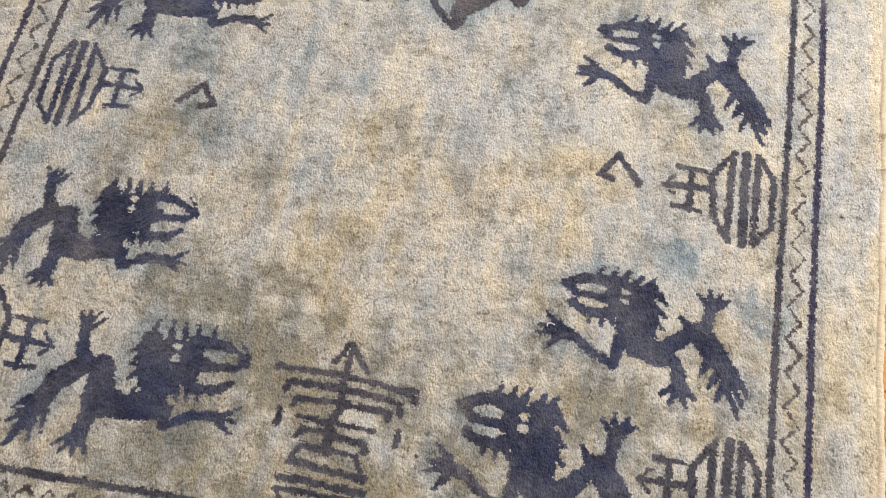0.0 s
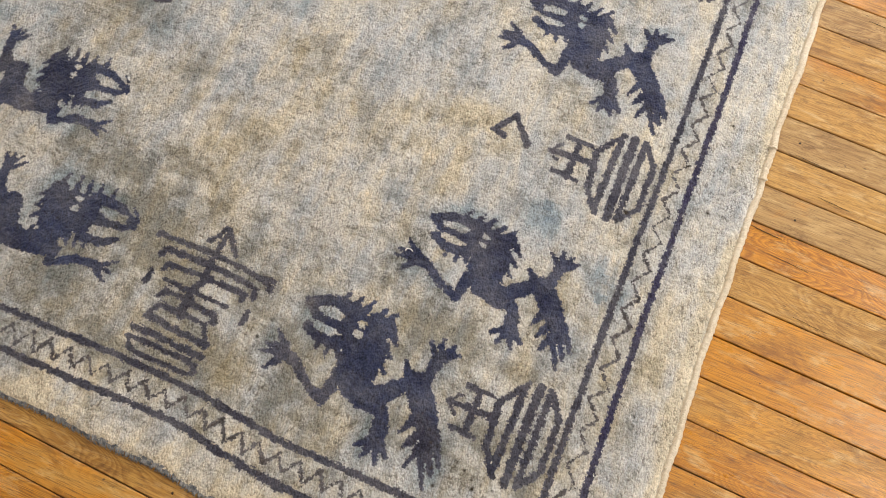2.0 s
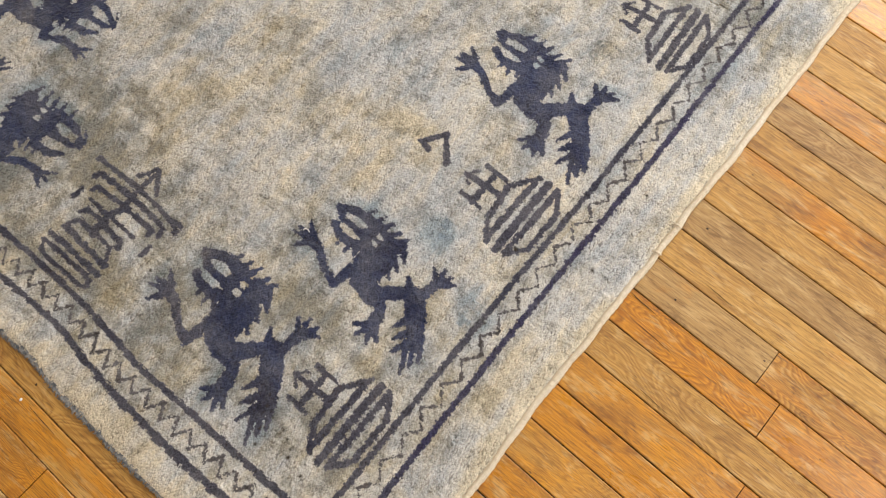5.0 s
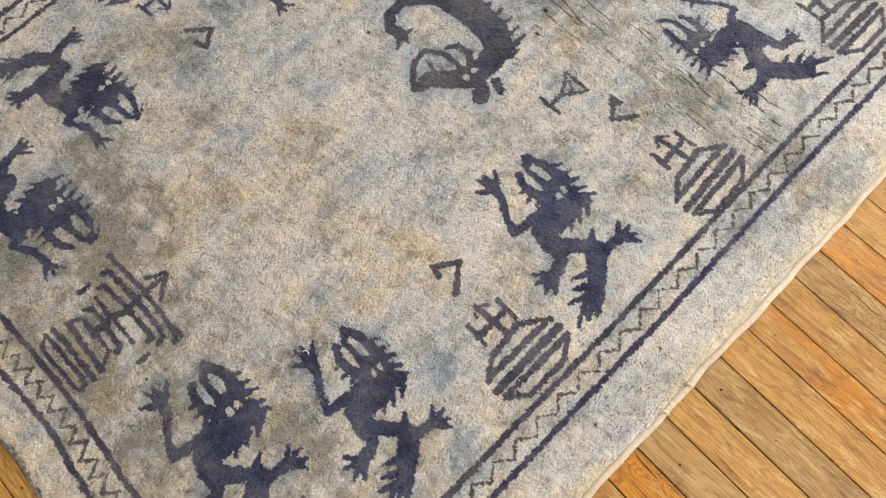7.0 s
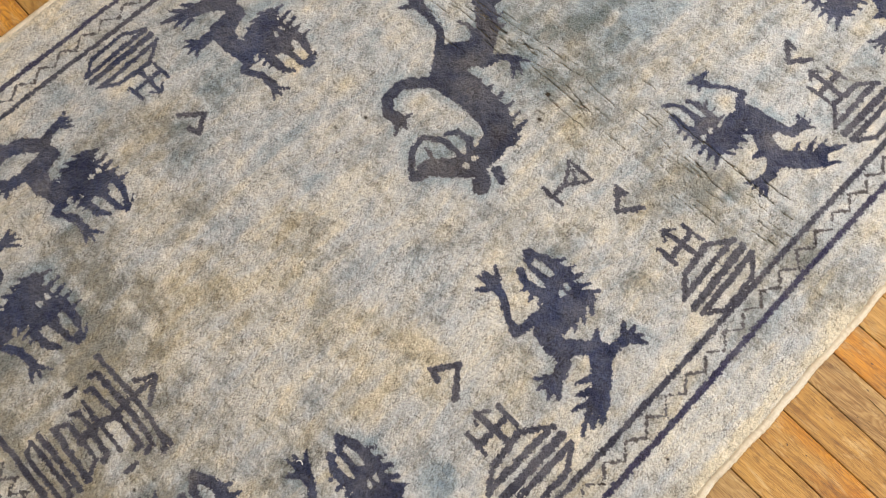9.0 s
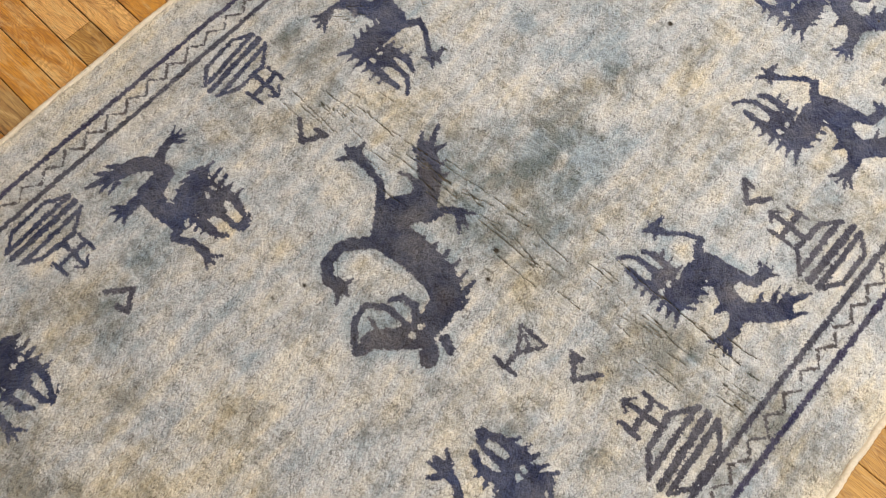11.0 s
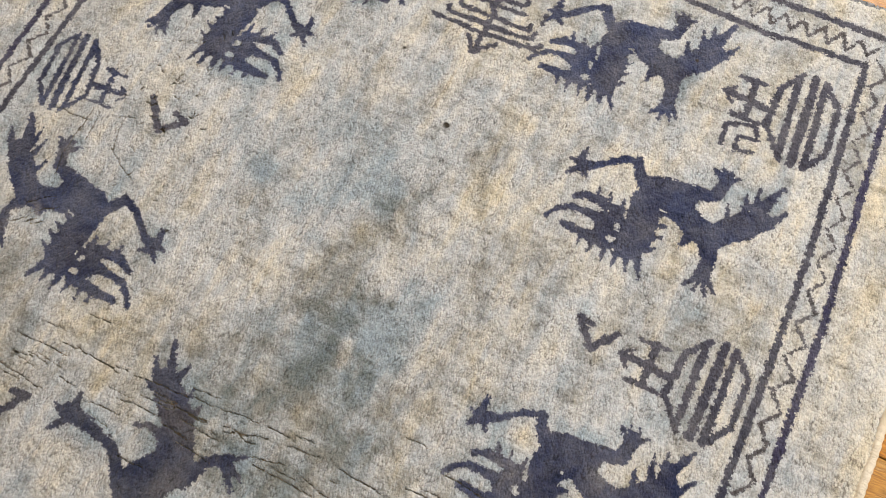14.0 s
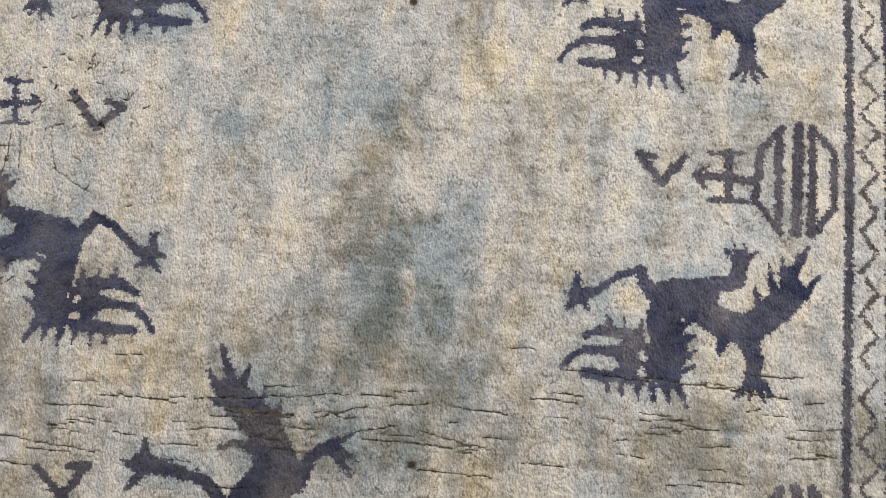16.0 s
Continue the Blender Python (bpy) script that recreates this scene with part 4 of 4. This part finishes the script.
SOILED = (
    (-0.48, -0.09, 0.030, 0.07), (-0.60, -0.06, 0.036, 0.05), (-0.58, -0.33, 0.056, 0.07), (-0.46, -0.37, 0.046, 0.09), (-0.55, -0.48, 0.051, 0.07), (-0.34, -0.43, 0.080, 0.08),
    (-0.27, -0.29, 0.101, 0.035), (-0.62, -0.59, 0.056, 0.05), (-0.18, -0.43, 0.022, 0.08), (0.03, -0.34, 0.052, 0.04), (0.09, -0.36, 0.041, 0.06), (-0.00, -0.41, 0.030, 0.05),
    (0.11, -0.48, 0.035, 0.1), (0.19, -0.49, 0.041, 0.07), (-0.15, -0.49, 0.044, 0.05), (-0.32, -0.03, 0.049, 0.06), (-0.46, -0.32, 0.048, 0.08), (-0.15, -0.54, 0.050, 0.05),
    (0.11, 0.28, 0.021, 0.06), (-0.03, -0.26, 0.035, 0.05),
)
# daylight falling off towards the foot end, painted as darker pile
FOOT_FALLOFF = ((-0.55, -0.26, 0.15, 0.06), (-0.45, -0.43, 0.12, 0.05), (-0.10, -0.42, 0.16, 0.055), (0.10, -0.30, 0.14, 0.035), (-0.30, -0.46, 0.12, 0.04), (0.17, -0.45, 0.08, 0.05))
# lighter (minus) and darker (plus) areas of the ground, mostly on an even grid
TONE_GRID = (
    (-0.82, -0.20, 0.1, -0.018), (-0.82, 0.82, 0.1, -0.026), (-0.66, -0.54, 0.1, 0.016), (-0.66, -0.37, 0.1, -0.012), (-0.66, -0.20, 0.1, -0.019), (-0.66, 0.31, 0.1, 0.017), (-0.66, 0.48, 0.1, 0.017),
    (-0.66, 0.82, 0.1, -0.017), (-0.66, 0.99, 0.1, -0.030), (-0.50, -0.54, 0.1, 0.018), (-0.50, -0.20, 0.1, -0.020), (-0.50, -0.03, 0.1, -0.020), (-0.50, 0.82, 0.1, -0.028), (-0.50, 0.99, 0.1, -0.018),
    (-0.34, -0.54, 0.1, 0.017), (-0.34, -0.03, 0.1, -0.015), (-0.34, 0.14, 0.1, -0.017),
)
MORE_TONE_GRID = (
    (-0.34, 0.48, 0.1, 0.022), (-0.34, 0.65, 0.1, 0.014), (-0.18, -0.37, 0.1, -0.016), (-0.18, -0.20, 0.1, -0.014), (-0.18, 0.14, 0.1, -0.012), (-0.18, 0.48, 0.1, 0.012), (-0.18, 0.82, 0.1, 0.013),
    (-0.18, 1.16, 0.1, 0.022), (-0.02, -0.54, 0.1, 0.010), (-0.02, 0.14, 0.1, 0.011), (-0.02, 0.48, 0.1, 0.015), (-0.02, 1.16, 0.1, 0.009), (0.14, -0.37, 0.1, 0.016), (0.14, -0.20, 0.1, 0.011),
    (0.14, 0.65, 0.1, 0.020), (0.14, 0.82, 0.1, 0.010), (0.14, 0.99, 0.1, -0.010), (0.14, 1.16, 0.1, -0.010), (0.31, -0.35, 0.06, 0.014, 4.0), (-0.10, 0.50, 0.20, 0.012, 0.5), (-0.50, 0.52, 0.16, 0.014, 0.5), (-0.42, 0.06, 0.17, -0.015, 0.8),
)
# darker spots strung along two ridge lines, within two broader ones
RIDGE_DARK = ((-0.330, 0.683, 0.012, 0.03), (-0.318, 0.703, 0.012, 0.04), (-0.305, 0.726, 0.012, 0.03), (-0.285, 0.765, 0.010, 0.045), (-0.265, 0.787, 0.009, 0.04), (-0.225, 0.694, 0.008, 0.05),
                (-0.205, 0.697, 0.008, 0.05), (-0.185, 0.699, 0.008, 0.05), (-0.165, 0.703, 0.007, 0.04), (-0.22, 0.70, 0.09, 0.035), (-0.30, 0.76, 0.07, 0.02))
FAR_SOILED = (
    (-0.62, -0.08, 0.044, 0.09), (-0.56, 0.04, 0.049, 0.06), (-0.29, 0.52, 0.051, 0.09), (-0.22, 0.52, 0.049, 0.05), (-0.19, 0.15, 0.045, 0.08), (-0.33, 0.00, 0.027, 0.08),
    (-0.23, -0.08, 0.021, 0.07), (-0.37, -0.21, 0.052, 0.04), (0.31, 0.35, 0.040, 0.05), (-0.04, -0.06, 0.048, 0.03), (-0.31, 0.66, 0.027, 0.04), (-0.23, 0.47, 0.056, 0.08),
    (-0.07, 0.57, 0.041, 0.05), (-0.51, 0.47, 0.045, 0.05), (-0.45, 0.79, 0.019, 0.06), (-0.04, 1.03, 0.013, 0.08), (-0.72, 0.51, 0.048, 0.06), (-0.17, 0.56, 0.043, 0.05),
    (-0.37, 0.57, 0.030, 0.06),
)
for row in BLUE + FAR_BLUE + CREAM + FAR_CREAM + BLEED + ((-0.62, 0.08, 0.24, 0.05), (-0.40, -0.06, 0.18, 0.025), (-0.20, 0.52, 0.16, 0.04), (-0.31, 0.71, 0.045, 0.08), (-0.21, 0.70, 0.08, 0.07), (-0.24, 0.80, 0.05, 0.06), (0.285, 0.05, 0.035, 0.06, 3.0), (0.29, 0.33, 0.035, 0.06, 3.5), (0.10, 1.05, 0.22, -0.05)):
    spot(dye, *row)
dye *= np.clip(0.8 + 0.9 * smooth_noise(0.055, 31) + 0.6 * smooth_noise(0.02, 32), 0.0, 1.8)
dye = np.where(dye > 0, 0.2 * np.tanh(dye / 0.2), dye)
for x, y, radius, amount in SOILED + FAR_SOILED:
    spot(worn, x, y, radius * 1.3, amount * 0.55)
for row in RIDGE_DARK + FOOT_FALLOFF + TONE_GRID + MORE_TONE_GRID:
    spot(worn, *row)
worn *= np.clip(0.85 + 0.8 * smooth_noise(0.05, 33) + 0.6 * smooth_noise(0.018, 34), 0.0, 1.8)
# a sign that has all but worn away: three nested rings
ghost = np.maximum(np.abs(PX - 0.112), np.abs(PY - 0.276)) * 0.6 + np.hypot(PX - 0.112, PY - 0.276) * 0.4
rings = sum(np.exp(-((ghost - r) / 0.0024) ** 2) for r in (0.005, 0.013, 0.021)) * np.clip(0.55 + 1.1 * smooth_noise(0.012, 35), 0, 1.4)
worn += 0.08 * rings
dye += 0.10 * rings
# another: two small blocks of faint violet
blocks = sum(((np.abs(PX - x) < 0.011) & (np.abs(PY - y) < 0.008)).astype(float) for x, y in ((0.098, -0.118), (0.096, -0.142), (0.205, -0.165), (0.207, -0.192), (0.205, -0.222)))
dye += 0.13 * blocks * np.clip(0.6 + smooth_noise(0.009, 36), 0, 1.4)


def spread(field, cells):
    """Box average over a number of knots, twice each way."""
    for turn in range(4):
        field = np.pad(field, ((cells, cells), (0, 0)), "edge").cumsum(0)
        field = ((np.vstack([field[2 * cells:], field[-1:]])[:-1] - np.vstack([0 * field[:1], field[:-2 * cells - 1]])[:field.shape[0] - 2 * cells]) / (2 * cells + 1)).T
    return field


# washed-out dye has run round the dark figures, and the margins stayed pale
inked = spread((owner > 0).astype(float), 1)
inked = 0.25 * sum(np.pad(inked, pad, "edge") for pad in (((0, 1), (0, 1)), ((1, 0), (0, 1)), ((0, 1), (1, 0)), ((1, 0), (1, 0))))
faded = np.zeros_like(PX)
# places where the dark pile is rubbed away
for x, y, radius, amount in ((-0.703, 0.594, 0.022, 1.0), (-0.71, 0.702, 0.022, 0.35), (-0.129, -0.469, 0.035, 0.35), (0.005, 0.576, 0.03, 0.35), (-0.164, -0.382, 0.022, 0.3),
                             (-0.694, -0.264, 0.02, 0.35), (-0.102, 0.63, 0.015, 0.3), (0.116, 0.622, 0.03, 0.25), (-0.32, 0.33, 0.05, 0.12), (-0.28, 0.22, 0.03, 0.2)):
    spot(faded, x, y, radius, amount)
faded *= np.clip(0.8 + 0.8 * smooth_noise(0.02, 41) + 0.5 * smooth_noise(0.007, 42), 0, 1.25)
faded = np.clip(faded, 0, 0.85)
rim = np.clip(1 - np.abs(2 * inked - 1), 0, 1)
FIGURES = [k for k, (name, _, _) in enumerate(pieces, 1) if name == "woven_figure"]
halo = spread(np.isin(owner, FIGURES).astype(float), 7)
halo = np.pad(halo, ((0, 1), (0, 1)), "edge")
dye += 0.55 * halo * (1 - halo) * np.clip(0.4 + 1.2 * smooth_noise(0.06, 21), 0, 1.3) + 0.05 * np.clip((PY + 0.1) / 0.9, 0, 1)
outside = np.clip(np.maximum.reduce([PX - 0.285, -0.9 - PX, -0.615 - PY, PY - 1.335]) / 0.006, 0, 1)
hem = np.clip(1 - edge / 0.03, 0, 1)
dye += -0.035 * outside - 0.11 * hem + 0.05 * outside * smooth_noise(0.09, 23)
worn += -0.015 * outside - 0.05 * hem + 0.075 * np.exp(-((PY - 0.455 - 0.02 * (PX + 0.35)) / 0.055) ** 2) * np.clip((PX + 0.5) * 3, 0, 1) * np.clip(0.8 + 0.9 * smooth_noise(0.06, 51), 0, 1.6)

# the outline of the rug swings in and out a little
jx, jy = PX + slip[0] + rs.uniform(-0.36, 0.36, PX.shape) * CELL, PY + slip[1] + rs.uniform(-0.36, 0.36, PX.shape) * CELL
toward_right = np.clip((PX - 0.29) / (RX1 - 0.29), 0, 1)
toward_low = np.clip((-0.615 - PY) / (-0.615 - RY0), 0, 1)


def right_swing(y):
    return np.interp(y, (-0.65, -0.5, -0.3, -0.2, -0.1, 0.0, 0.1, 0.25, 0.4, 0.6, 0.8, 1.4), (-0.003, -0.005, -0.0065, -0.006, -0.002, 0.001, 0.002, 0.006, 0.010, 0.014, 0.018, 0.020)) + 0.0009 * np.sin(y * 31) + 0.0007 * np.sin(y * 83)


def left_swing(y):
    return np.interp(y, (-0.65, 0.1, 0.25, 0.36, 0.46, 0.54, 0.7, 1.4), (0.010, 0.012, 0.015, 0.017, 0.022, 0.028, 0.030, 0.032)) + 0.0009 * np.sin(y * 29)


def low_swing(x):
    return np.interp(x, (-1.0, -0.6, -0.43, -0.33, -0.24, -0.15, -0.08, 0.0, 0.1, 0.37), (-0.002, 0.001, 0.001, -0.002, -0.004, -0.013, -0.016, -0.018, -0.021, -0.023)) + 0.0010 * np.sin(x * 43)


toward_left = np.clip((-0.905 - PX) / (-0.905 - RX0), 0, 1)
jx += toward_left * left_swing(PY)
jx += toward_right * right_swing(PY)
jy += toward_low * low_swing(PX)
lift = 0.004 * np.clip(1 - (PY - RY0) / 0.10, 0, 1) * (0.5 + 0.5 * np.sin(PX * 16 + 0.6)) + 0.001 * np.clip(1 - (RX1 - PX) / 0.06, 0, 1) * (0.5 + 0.5 * np.sin(PY * 23))
PZ += lift

rug = new("rug")
tagged(rug, "faded blue-grey and beige wool rug with indigo woven figures", "rug")
ids = np.arange((NX + 1) * (NY + 1)).reshape(NY + 1, NX + 1)
quads = np.stack([ids[:-1, :-1], ids[:-1, 1:], ids[1:, 1:], ids[1:, :-1]], -1)
place = np.stack([jx, jy, PZ], -1).reshape(-1, 3)


def pile(name, label, material, faces):
    used, inverse = np.unique(faces.ravel(), return_inverse=True)
    me = bpy.data.meshes.new(name)
    me.vertices.add(len(used))
    me.vertices.foreach_set("co", place[used].astype(np.float32).ravel())
    me.loops.add(faces.size)
    me.loops.foreach_set("vertex_index", inverse.astype(np.int32).ravel())
    me.polygons.add(len(faces))
    me.polygons.foreach_set("loop_start", np.arange(0, faces.size, 4, dtype=np.int32))
    for key, values in (("soil", soil), ("dye", dye), ("worn", worn), ("rim", rim), ("faded", faded)):
        me.attributes.new(key, "FLOAT", "POINT").data.foreach_set("value", values.reshape(-1)[used].astype(np.float32))
    me.update(calc_edges=True)
    me.validate()
    me.shade_smooth()
    me.materials.append(material)
    return under(tagged(new(name, me), label), rug)


pile("ground_wool", "mottled beige and blue-grey wool pile", FIELD, quads[owner == 0])
for number, (name, label, material) in enumerate(pieces, 1):
    chosen = quads[owner == number]
    if len(chosen):
        pile(name, label, material, chosen)

# woven back, a little inside the outline
under(boxes("backing", BACK, (RX0 + 0.036, RX1 - 0.012, RY0 + 0.004, RY1 - 0.004, 0.0002, 0.0008)), rug)


def tube(points, radii, sides=7):
    verts, faces = [], []
    for k, (p, r) in enumerate(zip(points, radii)):
        a, b = points[max(k - 1, 0)], points[min(k + 1, len(points) - 1)]
        d = (Vector(b) - Vector(a)).normalized()
        s = d.cross(Vector((0, 0, 1))).normalized()
        u = s.cross(d)
        verts += [tuple(Vector(p) + r * (math.cos(q) * s + 0.8 * math.sin(q) * u)) for q in (2 * math.pi * i / sides for i in range(sides))]
        if k:
            o = (k - 1) * sides
            faces += [(o + i, o + (i + 1) % sides, o + sides + (i + 1) % sides, o + sides + i) for i in range(sides)]
    faces += [tuple(range(sides - 1, -1, -1)), tuple(range(len(verts) - sides, len(verts)))]
    return verts, faces


def selvedge(name, x_of, y0, y1):
    ys = np.arange(y0, y1, 0.002)
    r = np.random.RandomState(3)
    bulge = np.interp(ys, np.arange(y0, y1 + 0.05, 0.03), r.uniform(-0.0006, 0.0009, len(np.arange(y0, y1 + 0.05, 0.03))))
    radii = 0.0056 + bulge + 0.0004 * np.sin(np.cumsum(r.uniform(0.6, 1.9, len(ys)))) + r.normal(0, 0.0002, len(ys))
    height = 0.0044 + 0.001 * (0.5 + 0.5 * np.sin(ys * 23))
    verts, faces = tube([(float(x_of(y)), float(y), float(h)) for y, h in zip(ys, height)], [float(q) for q in radii])
    return under(tagged(new(name, mesh_of(name, verts, faces, CORD, True)), "cream overcast edge cord"), rug)


selvedge("edge_cord", lambda y: RX1 + 0.0015 + right_swing(y), RY0 + 0.002, RY1)
selvedge("edge_cord", lambda y: RX0 - 0.0015 + left_swing(y), RY0 + 0.002, RY1)


def fringe(name, y_of, way):
    verts, faces = [], []
    r = np.random.RandomState(11)
    x = RX0 + 0.003
    while x < RX1 + 0.004:
        y = float(y_of(x))
        length, lean = r.uniform(0.0025, 0.0085), r.normal(0, 0.004)
        h = 0.0045 + 0.004 * (0.5 + 0.5 * math.sin(x * 16 + 0.6))
        v, f = tube([(x, y - way * 0.004, h), (x + lean * 0.4, y + way * length * 0.55, h * 0.8), (x + lean, y + way * length, 0.0014)], [0.0009, 0.0008, 0.0004], 4)
        faces += [tuple(i + len(verts) for i in q) for q in f]
        verts += v
        x += r.uniform(0.0004, 0.0010)
    return under(tagged(new(name, mesh_of(name, verts, faces, FRINGE)), "short grey weft ends", kind="stuff"), rug)


fringe("fringe", lambda x: RY0 + low_swing(x), -1)
fringe("fringe", lambda x: RY1, 1)

# ---- loose bits ----


def thread(points):
    verts, faces = tube(points, [0.0008] * len(points), 5)
    ob = new("lint_thread", mesh_of("lint_thread", verts, faces, LINT, True))
    return tagged(ob, "tiny curl of white thread lying on the pile", "lint", "threads on the rug")


thread([(-0.064 + 0.005 * math.cos(a), -0.261 + 0.0035 * math.sin(a), 0.0112) for a in np.linspace(0.4, 3.6, 9)])
thread([(-0.085 + 0.001 * math.sin(9 * s), 0.866 + 0.014 * s, 0.0112) for s in np.linspace(0, 1, 6)])


# ---- marks on the floor and the rug's edge ----
def drop_mesh(name, material, radius, height):
    rings = ((1.0, 0.0), (0.92, 0.45), (0.6, 0.85), (0.0, 1.0))
    verts = [(radius * r * math.cos(q), radius * r * 0.8 * math.sin(q), height * h) for r, h in rings[:3] for q in (2 * math.pi * i / 9 for i in range(9))] + [(0, 0, height)]
    faces = [(o + i, o + (i + 1) % 9, o + 9 + (i + 1) % 9, o + 9 + i) for o in (0, 9) for i in range(9)] + [(18 + i, 18 + (i + 1) % 9, 27) for i in range(9)]
    return mesh_of(name, verts, faces, material, True)


def on_floor(name, mesh, label, *places):
    for x, y in places:
        ob = new(name, mesh)
        ob.location = (x, y, 0.0)
        ob.rotation_euler.z = x * 40
        tagged(under(ob, floor), label)


def crack(x, y, length, width):
    """A thin split in the wood, filled with dirt."""
    r = random.Random(int(x * 1000))
    top, low = [], []
    for k in range(9):
        u, off = length * k / 8, r.gauss(0, 0.00025)
        half = width * (0.15 + math.sin(math.pi * k / 8)) / 2
        top.append((u, off + half, 0.0009))
        low.append((u, off - half, 0.0009))
    verts = top + low + [(u, v, 0.0003) for u, v, _ in top + low]
    faces = [(k, 9 + k, 10 + k, k + 1) for k in range(8)] + [(18 + k, k, k + 1, 19 + k) for k in range(8)] + [(9 + k, 27 + k, 28 + k, 10 + k) for k in range(8)]
    ob = new("crack", mesh_of("crack", verts, faces, GAP_DIRT))
    ob.location = (x, y, 0.0)
    ob.rotation_euler.z = FLOOR_TURN
    tagged(under(ob, floor), "thin dark split along the grain")


for x, y, length, width in ((0.372, -0.014, 0.05, 0.0012), (0.41, -0.045, 0.06, 0.0005), (0.45, 0.07, 0.05, 0.0005), (0.40, 0.122, 0.06, 0.0005), (0.47, -0.12, 0.05, 0.0005), (-0.17, -0.71, 0.06, 0.0006), (-0.33, -0.765, 0.05, 0.0006), (0.50, 0.30, 0.06, 0.0005), (0.44, 0.40, 0.05, 0.0005)):
    crack(x, y, length, width)
on_floor("paint_drop", drop_mesh("paint_drop", SPECK, 0.0026, 0.0014), "dried white paint drop", (-0.186, -0.712), (-0.576, -0.698))
on_floor("paint_drop", drop_mesh("paint_drop", plain("red_paint_speck", (0.45, 0.04, 0.03), 0.5), 0.0045, 0.0008), "dried red paint spot", (-1.094, 0.577))
on_floor("nail_hole", drop_mesh("nail_hole", GAP_DIRT, 0.0020, 0.0004), "small dark nail hole", (-0.195, -0.760), (0.402, 0.144), (0.431, 0.021), (-0.186, -0.684), (-0.262, -0.664))


def loose_yarn(y):
    x = RX1 + 0.0015 + float(right_swing(y))
    verts, faces = tube([(x - 0.008, y - 0.003, 0.0105), (x - 0.001, y, 0.0122), (x + 0.005, y + 0.001, 0.0085), (x + 0.007, y + 0.003, 0.004)], [0.0014, 0.0022, 0.0021, 0.001], 6)
    under(tagged(new("loose_yarn", mesh_of("loose_yarn", verts, faces, CORD, True)), "pale loose turn of yarn"), rug)


loose_yarn(0.043)
loose_yarn(0.098)
